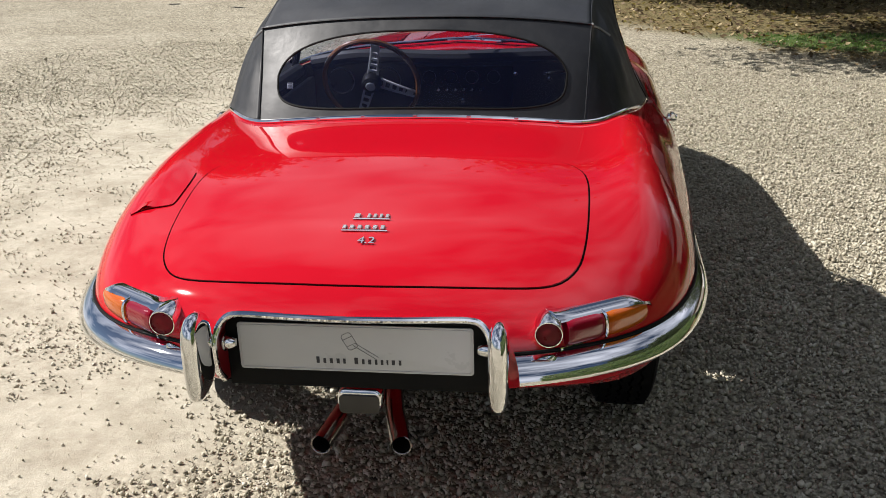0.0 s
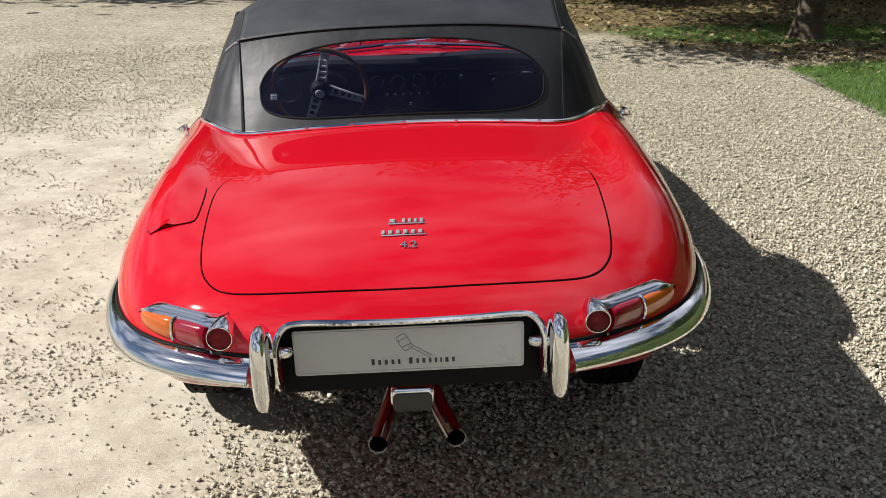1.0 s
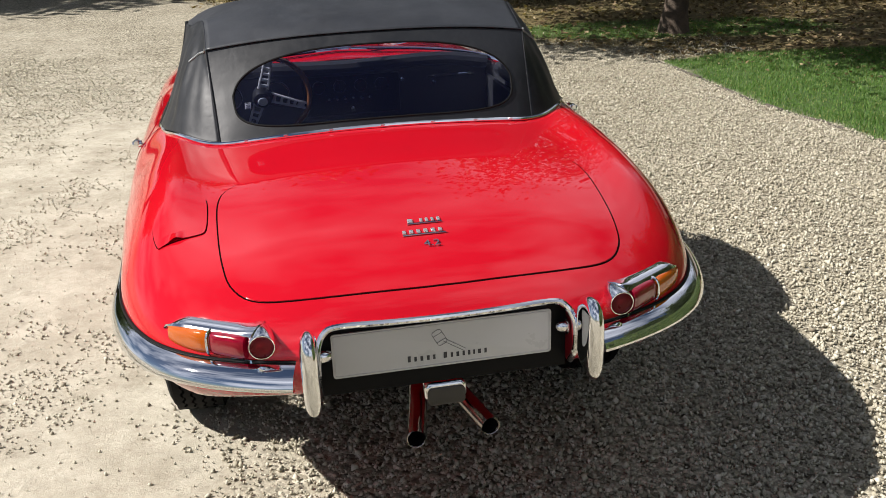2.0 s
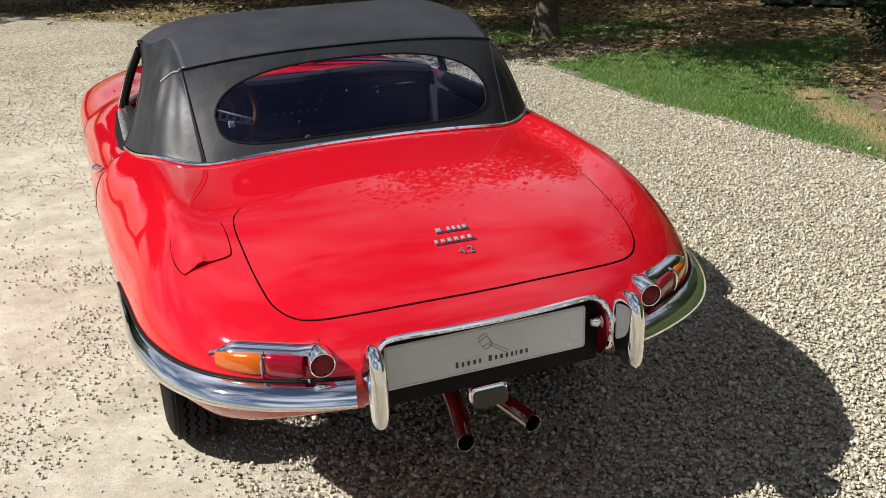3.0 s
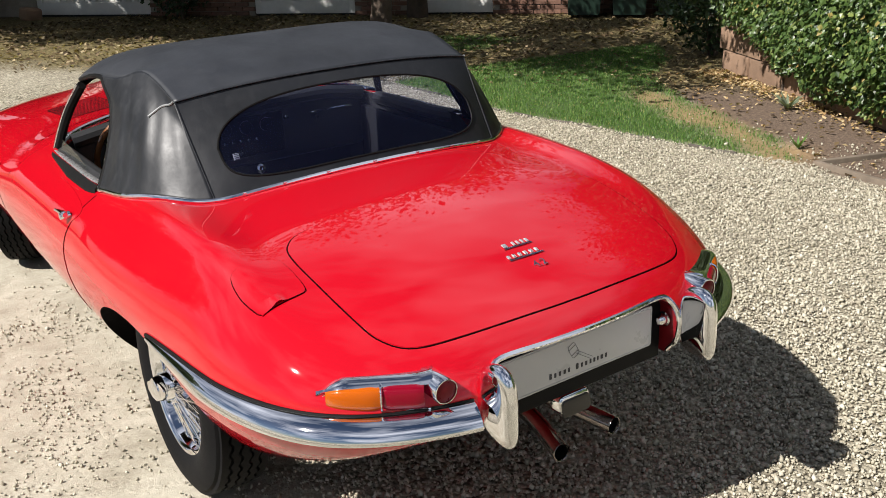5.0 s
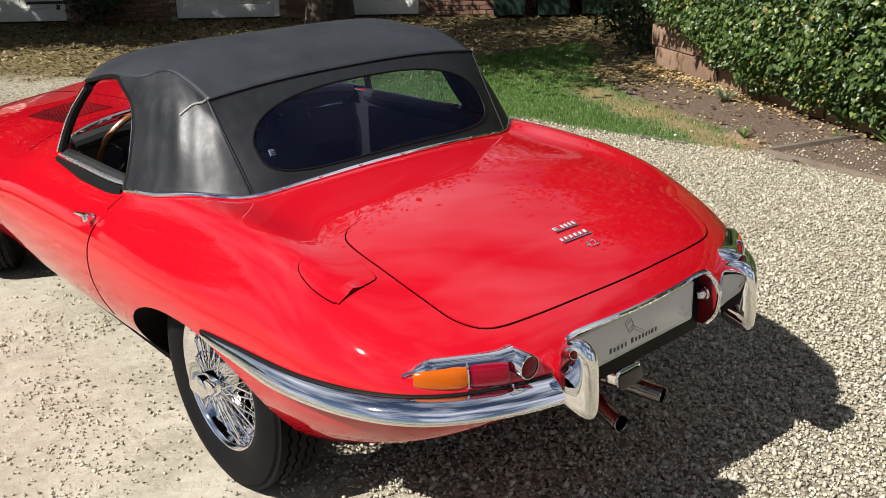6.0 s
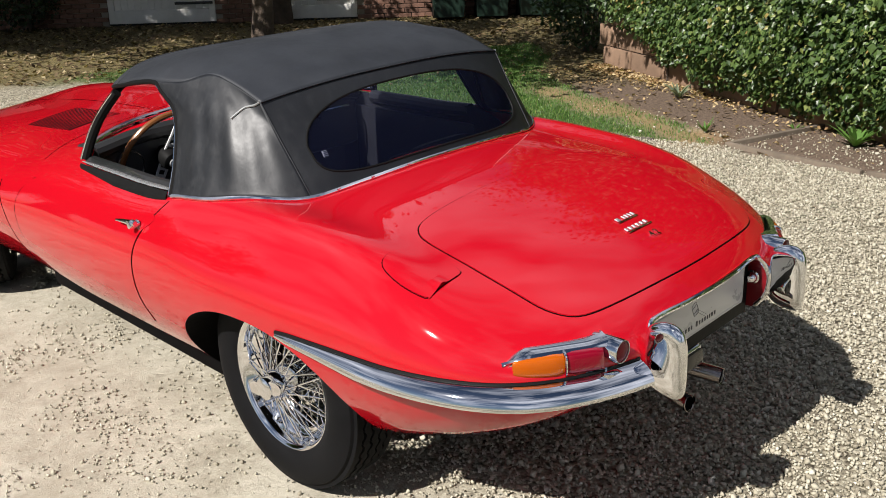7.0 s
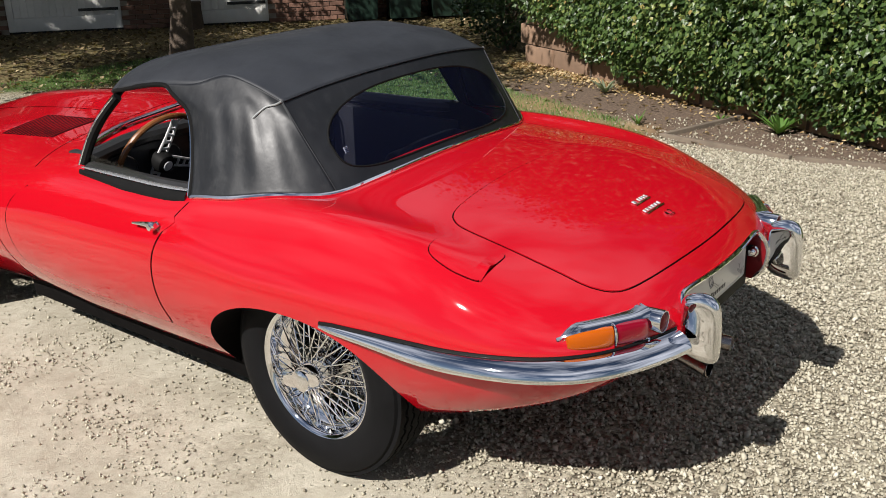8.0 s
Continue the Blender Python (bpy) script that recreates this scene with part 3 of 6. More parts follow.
for x, z in ((-0.290, 0.60), (0.290, 0.60)):
    lamp = part("plate_lamp", moved(lathe([(0.0, 0.026), (0.009, 0.024), (0.014, 0.017), (0.016, 0.008), (0.016, 0.002), (0.020, 0.0), (0.020, -0.002), (0.0, -0.002)], 20), pose(x, -0.897, z) @ pose(0, 0, 0, 0, 0, 180 if x > 0 else 0)), CHROME, car)

# bumpers: half-wrap blades with overriders
outline_full = smooth_line(OUTLINE, 900)
tail_run = outline_full[outline_full[:, 1] < -0.10]
tail_run = tail_run[np.argsort(-tail_run[:, 1])]
tail_run = tail_run[tail_run[:, 0] > 0.312]
BUMPER = smooth_line(tail_run[::6], 70)


def bumper_blade():
    k = len(BUMPER)
    T = np.gradient(BUMPER, axis=0)
    T /= np.linalg.norm(T, axis=1)[:, None]
    N = np.stack([-T[:, 1], T[:, 0]], 1)
    N *= np.sign((N * (BUMPER - np.array([0, -0.3]))).sum(1))[:, None]
    f = np.linspace(0, 1, k)
    zc = np.interp(f, [0, 0.15, 0.4, 0.7, 1], [0.592, 0.590, 0.586, 0.585, 0.586])
    hh = np.interp(f, [0, 0.04, 0.3, 0.7, 1], [0.005, 0.010, 0.021, 0.0255, 0.0255])
    out = np.interp(f, [0, 0.05, 0.3, 0.7, 1], [0.008, 0.014, 0.032, 0.050, 0.055])
    # a shelf that falls gently outwards, a round nose and a tucked lower lip
    section = smooth_line([(-0.08, 0.98), (0.30, 0.80), (0.60, 0.50), (0.82, 0.08), (0.95, -0.42), (0.985, -0.76), (0.90, -0.97), (0.58, -1.0), (0.10, -0.9)], 26)
    rings = [[(BUMPER[i, 0] + N[i, 0] * out[i] * d, BUMPER[i, 1] + N[i, 1] * out[i] * d, zc[i] + hh[i] * h) for d, h in section] for i in range(k)]
    P = np.array(rings)
    V, F = sheet(P, close_v=True)
    n = P.shape[1]
    F += [tuple(range(n)), tuple(range((k - 1) * n, k * n))[::-1]]
    seal = np.stack([BUMPER[:, 0] + N[:, 0] * 0.001, BUMPER[:, 1] + N[:, 1] * 0.001, zc + hh * 0.95 + 0.002], 1)
    return (V, F), tube(seal, np.interp(f, [0, 0.5, 0.8, 1], [0.006, 0.005, 0.003, 0.003]), 6)


blade, blade_seal = bumper_blade()
OVERRIDER = smooth_line([(-0.048, 0.066), (-0.030, 0.086), (0.000, 0.097), (0.028, 0.095), (0.047, 0.078), (0.056, 0.045), (0.058, 0.0), (0.058, -0.05), (0.053, -0.080), (0.036, -0.093), (0.005, -0.092),
                         (-0.032, -0.080), (-0.048, -0.055), (-0.050, 0.0)], 64, closed=True)
for s in (-1, 1):
    flip = (lambda q: q) if s > 0 else mirrored
    blade_ob = part("bumper", flip(blade), CHROME, car, "polished chrome quarter bumper")
    part("bumper_seal", flip(blade_seal), SEAL, blade_ob)
    mid = OVERRIDER.mean(0)
    loops = []
    for q in np.linspace(-86, 86, 17):
        k = abs(math.cos(radians(q))) ** 0.36
        loops.append([(*(mid + (p - mid) * k), 0.020 + 0.021 * math.sin(radians(q))) for p in OVERRIDER])
    V, F = sheet(np.array(loops), close_v=True)
    form = (V, F + [tuple(range(64))[::-1], tuple(range(16 * 64, 17 * 64))])
    m = pose(s * 0.317 + 0.020, -0.981, 0.612, 0, 0, -90) @ pose(0, 0, 0, 90, 0, 0)
    part("overrider", moved(form, m), CHROME, blade_ob, "upright chrome overrider", sharp=0)

# rear lamps: round reflector tube inboard, red lens, amber lens, chrome hood and back plate


def lens_bar(x0, x1, taper=0.0, n=14):
    """A bulged lens along x, drawn in towards a blunt outer tip."""
    rows = []
    for i, x in enumerate(np.linspace(x0, x1, n)):
        f = (i / (n - 1)) ** 2.2 * taper
        end = 1 - 0.10 * (abs(2 * i / (n - 1) - 1)) ** 6
        rows.append([(x, (0.006 - 0.040 * max(0.0, math.cos(q)) ** 0.42 * end) * (1 - f) + 0.004 * f, -0.0125 + 0.0300 * math.copysign(abs(math.sin(q)) ** 0.75, q) * (1 - 0.62 * f) * end)
                     for q in np.linspace(-1.57, 1.57, 17)])
    V, F = sheet(np.array(rows))
    return V, F + [tuple(range(17)), tuple(range((n - 1) * 17, n * 17))[::-1]]


for s in (-1, 1):
    flip = (lambda q: q) if s > 0 else mirrored
    a, b = Vector((0.415, -0.898, 0.657)), Vector((0.627, -0.760, 0.655))
    run = (b - a)
    ln = run.length
    ux = run.normalized()
    uz = Vector((0, 0, 1))
    uy = uz.cross(ux).normalized()
    m = Matrix((ux, uy, uz)).transposed().to_4x4()
    m.translation = a
    # in the local frame x runs along the lamp, y inwards, z up
    cas = slab([(0.0, -0.042), (0.185, -0.041), (0.215, -0.032), (ln + 0.004, -0.010), (0.225, 0.008), (0.19, 0.014), (0.06, 0.018), (0.0, 0.020)], 0.050, 0.006, 2)
    casing = part("tail_lamp", flip(moved(cas, m @ pose(0, 0.048, 0, 90, 0, 0))), CHROME, car, "chrome tail lamp casing")
    hood_rows = []
    for x in np.linspace(0.012, ln + 0.012, 18):
        f = (x - 0.012) / ln
        w = 1 - max(0.0, (f - 0.74) / 0.26) ** 1.7
        lift = 0.006 * max(0.0, 1 - (x - 0.012) / 0.05) ** 2
        edge_y, low_z = -0.018 * w + 0.004 * (1 - w), 0.013 * w - 0.006 * (1 - w)
        hood_rows.append([(x, edge_y + 0.002, low_z - 0.001), (x, edge_y, low_z + 0.002), (x, edge_y + 0.004, low_z + 0.006), (x, edge_y * 0.5, low_z + 0.010 * w + lift), (x, 0.006, low_z + 0.013 * w + lift),
                          (x, 0.048, low_z + 0.010 * w + lift), (x, 0.048, low_z), (x, 0.0, low_z - 0.001)])
    V, F = sheet(np.array(hood_rows), close_v=True)
    part("lamp_hood", flip(moved((V, F + [tuple(range(8))[::-1], tuple(range(17 * 8, 18 * 8))]), m)), CHROME, casing, sharp=50)
    part("red_lens", flip(moved(lens_bar(0.030, 0.120), m)), RED_LENS, casing, "dark red lens")
    part("amber_lens", flip(moved(lens_bar(0.125, ln - 0.010, 0.50), m)), AMBER_LENS, casing, "amber lens")
    ridge = np.array([(0.1225, 0.0062 - 0.0415 * max(0.0, math.cos(q)) ** 0.42, -0.0125 + 0.0310 * math.copysign(abs(math.sin(q)) ** 0.75, q)) for q in np.linspace(-1.57, 1.57, 17)])
    part("lens_divider", flip(moved(tube(ridge, 0.003, 6), m)), CHROME, casing)
    part("lamp_base", flip(moved(tube(smooth_line([(0.018, -0.016, -0.045), (0.10, -0.019, -0.045), (0.19, -0.014, -0.042), (ln - 0.002, 0.004, -0.026), (ln + 0.008, 0.010, -0.008)], 30), 0.0042, 8), m)), CHROME, casing)
    at_tube = Matrix.Translation((0.415, -0.928, 0.656)) @ pose(0, 0, 0, 0, 0, 90)
    part("reflector_tube", flip(moved(lathe([(0.0255, 0.002), (0.0265, -0.002), (0.0285, -0.002), (0.0300, 0.002), (0.0300, 0.10), (0.024, 0.11)], 36), at_tube)), CHROME, casing, sharp=40)
    part("reflector", flip(moved(lathe([(0.0, -0.003), (0.012, -0.0024), (0.022, 0.0), (0.0262, 0.003)], 32), at_tube)), REFLECTOR, casing, "round dark red reflector")

# badges on the lid: rows of small chrome pieces
y_rows = ((-0.650, (0.022, 0.0, 0.012, 0.012, 0.012, 0.013), 0.019, -0.044), (-0.694, (0.014, 0.016, 0.015, 0.016, 0.016, 0.015), 0.017, -0.062))
for y, widths, hgt, x in y_rows:
    bar_line = on_skin([(x + 0.002, y - 0.012), (x + 0.06, y - 0.012), (x + 0.108 if y < -0.66 else x + 0.088, y - 0.012)], "z", 0.005)
    badge = part("badge", tube(smooth_line(bar_line, 12), 0.0022, 6), CHROME, boot_lid, "chrome badge bar")
    for w in widths:
        if w:
            p, nrm = SKIN.cast((x + w / 2, y, 3), (0, 0, -1))
            q = nrm.to_track_quat("Z", "Y").to_matrix().to_4x4()
            rot = Matrix.Translation(p + nrm * 0.005) @ q
            part("badge_piece", moved(rounded_box(w * 0.62, hgt * 0.8, 0.004, 0.0012, 1), rot), SATIN, badge)
        x += (w or 0.006) + 0.0022
txt = bpy.data.curves.new("engine_size", "FONT")
txt.body, txt.size, txt.extrude, txt.align_x = "4.2", 0.033, 0.002, "CENTER"
txt_ob = new("engine_size", txt)
bpy.context.view_layer.update()
txt_me = bpy.data.meshes.new_from_object(txt_ob.evaluated_get(bpy.context.evaluated_depsgraph_get()))
bpy.data.objects.remove(txt_ob)
txt_me.materials.clear()
txt_me.materials.append(CHROME)
p, nrm = SKIN.cast((0.004, -0.752, 3), (0, 0, -1))
part("engine_size", txt_me, CHROME, boot_lid, "chrome number 4.2", m=Matrix.Translation(p + nrm * 0.005) @ pose(0, 0, 0, 17, 0, 0))

# reversing lamp, exhausts, underside
rev = part("reversing_lamp", moved(slab(round_rect(0.102, 0.052, 0.018), 0.042, 0.012, 4), pose(-0.002, -0.842, 0.453, 84, 0, 0)), CHROME, car, "chrome reversing lamp")
part("clear_lens", moved(slab(round_rect(0.092, 0.044, 0.012), 0.006, 0.003, 2), pose(-0.002, -0.884, 0.449, 84, 0, 0)), CLEAR_LENS, rev)
part("lamp_bracket", tube([(0.0, -0.86, 0.452), (0.0, -0.80, 0.455), (0.0, -0.70, 0.47)], 0.014, 8), SEAL, rev)
for s, tip in ((-1, (-0.086, -0.925, 0.366)), (1, (0.095, -0.920, 0.370))):
    pts = smooth_line([(s * 0.09, -0.2, 0.30), (s * 0.085, -0.5, 0.31), (s * 0.045, -0.66, 0.375), (s * 0.055, -0.78, 0.385), tip], 40)
    outer = tube(pts, 0.0235, 16)
    outer = (outer[0], [f for f in outer[1] if len(f) == 4])
    pipe = part("exhaust_pipe", outer, DULL_STEEL, car, "steel exhaust tail pipe")
    inner = tube(pts[-12:], 0.0205, 16)
    inner = (inner[0], [tuple(reversed(f)) for f in inner[1] if len(f) == 4] + [tuple(range(16))])
    part("pipe_bore", inner, UNDERSEAL, pipe)
    ring = [tuple(np.array(tip) + 0.022 * (math.cos(q) * np.array([1, 0, 0]) + math.sin(q) * np.array([0, 0.1, 1]))) for q in np.linspace(0, 2 * math.pi, 20, endpoint=False)]
    part("pipe_lip", tube(ring, 0.0018, 6, closed=True), DULL_STEEL, pipe)
    part("silencer", moved(lathe([(0.0, -0.25), (0.06, -0.25), (0.07, -0.23), (0.07, 0.23), (0.06, 0.25), (0.0, 0.25)], 24), pose(s * 0.16, 0.55, 0.25, 0, 0, 90)), UNDERSEAL, car)
for s in (-1, 1):
    part("inner_sill", moved(rounded_box(0.10, 1.46, 0.16, 0.015), pose(s * 0.555, 1.145, 0.225)), UNDERSEAL, car, "black underside sill")
part("rear_axle", tube([(-0.55, AXLE_REAR, 0.33), (0.55, AXLE_REAR, 0.33)], 0.045, 12), UNDERSEAL, car)
part("front_axle", tube([(-0.55, AXLE_FRONT, 0.33), (0.55, AXLE_FRONT, 0.33)], 0.03, 12), UNDERSEAL, car)

# ---------------------------------------------------------------- wheels


def tyre_shape(n=180):
    """Cross-ply tyre with bulged walls, five ribs and zigzag grooves."""
    prof = [(0.200, 0.062, 0), (0.215, 0.080, 0), (0.245, 0.092, 0), (0.275, 0.094, 0), (0.300, 0.088, 0), (0.318, 0.079, 0), (0.329, 0.070, 0)]
    ribs = []
    edges = [0.070, 0.046, 0.040, 0.018, 0.012, -0.012, -0.018, -0.040, -0.046, -0.070]
    for i in range(0, 10, 2):
        a, b = edges[i], edges[i + 1]
        r = TYRE_R - 0.9 * (abs(a + b) / 2) ** 2
        ribs += [(r - 0.012, a, 1), (r, a - 0.0008, 1), (r, b + 0.0008, 1), (r - 0.012, b, 1)]
    full = prof[:-1] + ribs + [(r, -x, 0) for r, x, _ in reversed(prof[:-1])]
    rows = []
    for i in range(n):
        a = 2 * math.pi * i / n
        zig = 0.0035 * (1 if (i // 2) % 2 else -1)
        rows.append([(x + (zig if t and abs(x) < 0.06 else 0), r * math.cos(a), r * math.sin(a)) for r, x, t in full])
    return sheet(np.array(rows), close_u=True)


TYRE = mesh_of("tyre", tyre_shape(), RUBBER, sharp=30)
RIM = mesh_of("rim", lathe([(0.202, 0.074), (0.212, 0.079), (0.216, 0.076), (0.214, 0.068), (0.206, 0.060), (0.199, 0.045), (0.190, 0.026), (0.172, 0.016), (0.170, -0.03),
                            (0.188, -0.055), (0.212, -0.072), (0.205, -0.08), (0.18, -0.06), (0.163, -0.03), (0.164, 0.022), (0.184, 0.030), (0.193, 0.050), (0.199, 0.066)], 72, close=True), CHROME, sharp=50)
HUB = mesh_of("wheel", lathe([(0.0, 0.118), (0.030, 0.117), (0.038, 0.110), (0.042, 0.085), (0.050, 0.060), (0.052, 0.0), (0.062, -0.05), (0.075, -0.06), (0.0, -0.062)], 40), CHROME, sharp=40)
SPINNER = mesh_of("spinner", cat(lathe([(0.0, 0.142), (0.022, 0.141), (0.034, 0.134), (0.038, 0.118), (0.038, 0.105)], 32),
                                 *[moved(slab(smooth_line([(0.03, -0.020), (0.068, -0.021), (0.080, -0.008), (0.076, 0.010), (0.03, 0.020)], 24, closed=True), 0.014, 0.004, 2),
                                         pose(0.118, 0, 0, q, 0, 0) @ pose(0, 0, 0, 0, 90, 0) @ pose(0, 0, 0, 0, 0, 90)) for q in (0, 180)]), CHROME, sharp=40)
SPOKES = []
for inner_r, inner_x, rim_r, rim_x, twist in ((0.043, 0.088, 0.193, 0.048, 26), (0.043, 0.088, 0.193, 0.048, -26), (0.056, -0.035, 0.168, -0.008, 34), (0.056, -0.035, 0.168, -0.008, -34)):
    a = radians(twist)
    SPOKES.append(mesh_of("spoke", cat(tube([(inner_x, 0, inner_r), (rim_x, rim_r * math.sin(a), rim_r * math.cos(a))], 0.0024, 6),
                                       moved(rounded_box(0.011, 0.009, 0.009, 0.002, 1), pose(rim_x, rim_r * math.sin(a), rim_r * math.cos(a), -twist))), CHROME, sharp=40))
DRUM = mesh_of("brake_disc", lathe([(0.05, -0.075), (0.135, -0.075), (0.135, -0.088), (0.05, -0.088)], 40), DULL_STEEL, sharp=30)
for s in (-1, 1):
    # the front wheels are turned to the right
    for y, lead, steer_turn in ((AXLE_REAR, 20, 0), (AXLE_FRONT, 65, -24)):
        m = pose(s * 0.636, y, HUB_Z, 0, 0, steer_turn + (0 if s > 0 else 180)) @ pose(0, 0, 0, lead, 0, 0)
        hub = part("wheel", HUB, CHROME, car, "chrome wire wheel with knock-off spinner", m=LEAN.inverted() @ pose(0, 0, 0, 0, 0, 0.7) @ m)
        part("tyre", TYRE, RUBBER, hub, "black treaded tyre")
        part("rim", RIM, CHROME, hub)
        part("spinner", SPINNER, CHROME, hub)
        part("brake_disc", DRUM, DULL_STEEL, hub)
        for i in range(18):
            for k, sp in enumerate(SPOKES):
                part("spoke", sp, CHROME, hub, m=pose(0, 0, 0, 20 * i + (5 if k % 2 else 0) + (10 if k > 1 else 0), 0, 0))

# ---------------------------------------------------------------- soft top
RIM_SIDE = [(0.0, 0.035), (0.25, 0.044), (0.42, 0.066), (0.50, 0.090), (0.570, 0.135), (0.630, 0.215), (0.682, 0.35), (0.710, 0.515)]
rim_xy = smooth_line(RIM_SIDE, 80)
rim_line = on_skin(rim_xy, "z", 0.006)


def rim_at(x):
    """The lower hem behind the window, by its distance from the middle."""
    k = int(np.argmin(np.abs(rim_xy[:, 0] - 0.50))) + 1
    return np.array([np.interp(abs(x), rim_xy[:k, 0], rim_line[:k, i]) for i in range(3)]) * (1, 1, 1)


def rear_point(u, v):
    a = abs(u)
    low = rim_at(0.50 * a)
    low[0] = 0.50 * u
    top = np.array([0.517 * u, 0.240 + 0.027 * a**2, 1.150 - 0.032 * a**2.4])
    p = low * (1 - v) + top * v
    bulge = 0.012 * math.sin(math.pi * v) * (1 - a**4)
    wave = 0.0022 * math.sin(9 * u + 2.0 * v) * math.sin(math.pi * v) ** 2
    return p + np.array([0, -0.85, 0.5]) * (bulge + wave)


def window_edge(a, grow=1.0):
    c, s = math.cos(a), math.sin(a)
    n = 4.2 if s < 0 else 2.8
    x = 0.88 * math.copysign(abs(c) ** (2 / n), c)
    y = 0.388 * math.copysign(abs(s) ** (2 / n), s)
    x *= 1 - 0.10 * max(0.0, y / 0.388)
    return np.array([x * grow, 0.465 + y * grow])


soft_top = part("soft_top", moved(rounded_box(0.9, 0.03, 0.02, 0.006), pose(0, 0.62, 1.165)), VINYL, car, "raised black vinyl soft top")
ang = np.linspace(0, 2 * math.pi, 120, endpoint=False)
inner_uv = np.array([window_edge(a) for a in ang])
outer_uv = []
for a, q in zip(ang, inner_uv):
    d = q - np.array([0, 0.465])
    k = min(1 / max(abs(d[0]), 1e-6), (0.535 if d[1] > 0 else 0.465) / max(abs(d[1]), 1e-6))
    outer_uv.append(np.array([0, 0.465]) + d * k)
outer_uv = np.array(outer_uv)
for cu, cv in ((1, 1), (-1, 1), (-1, 0), (1, 0)):
    i = int(np.argmin(((outer_uv - (cu, cv)) ** 2).sum(1)))
    outer_uv[i] = (cu, cv)
rings = np.array([[rear_point(*(q * (1 - r) + o * r)) for q, o in zip(inner_uv, outer_uv)] for r in np.linspace(0, 1, 10)])
V, F = sheet(rings, close_v=True)
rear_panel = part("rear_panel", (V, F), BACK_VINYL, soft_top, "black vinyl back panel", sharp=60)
pane_rings = np.array([[rear_point(*(np.array([0, 0.465]) + (q - np.array([0, 0.465])) * r)) for q in inner_uv] for r in np.linspace(0.02, 1.0, 22)])
V, F = sheet(pane_rings, close_v=True)
F = [tuple(reversed(f)) for f in F] + [tuple(range(120))]
pane = part("rear_window", (V, F), PANE, rear_panel, "clear flexible plastic rear window", sharp=0)
pane.visible_shadow = False
part("window_piping", tube(np.array([rear_point(*q) for q in inner_uv]), 0.0035, 6, closed=True), SEAL, rear_panel)
for v, r in ((0.995, 0.0035),):
    part("bow_seam", tube(np.array([rear_point(u, v) + (0, -0.002, 0.002) for u in np.linspace(-1, 1, 60)]), r, 8, flat=0.6), VINYL, rear_panel)

# roof panel over the bows
ROOF_MID = [(0.0, 0.240, 1.150), (0.0, 0.36, 1.196), (0.0, 0.60, 1.228), (0.0, 0.85, 1.213), (0.0, 1.05, 1.178)]
ROOF_EDGE = [(0.517, 0.267, 1.118), (0.520, 0.40, 1.162), (0.530, 0.50, 1.180), (0.572, 0.60, 1.154), (0.594, 0.72, 1.147), (0.599, 0.82, 1.140), (0.600, 0.95, 1.120), (0.590, 1.022, 1.102)]
mid_line, edge_line = smooth_line(ROOF_MID, 50), smooth_line(ROOF_EDGE, 50)


def roof_row(i, us):
    c, e = mid_line[i], edge_line[i]
    f = i / 49
    pw = 2.4 + 3.8 * min(1.0, f * 1.5)
    sag = -0.006 * math.sin(math.pi * f * 2) ** 2
    return [(e[0] * u, c[1] + (e[1] - c[1]) * u * u, c[2] + (e[2] - c[2]) * abs(u) ** pw + sag * (1 - u * u)) for u in us]


us = np.linspace(-1, 1, 70)
V, F = sheet(np.array([roof_row(i, us) for i in range(50)]))
roof = part("roof_panel", (V, F), ROOF_VINYL, soft_top, "black vinyl roof panel", sharp=0)
roof_skin = roof.modifiers.new("thickness", "SOLIDIFY")
roof_skin.thickness, roof_skin.offset = 0.008, -1
front_hem = np.array(roof_row(49, us))
part("front_hem", tube(front_hem + (0, 0.000, -0.012), 0.015, 10), ROOF_VINYL, roof)

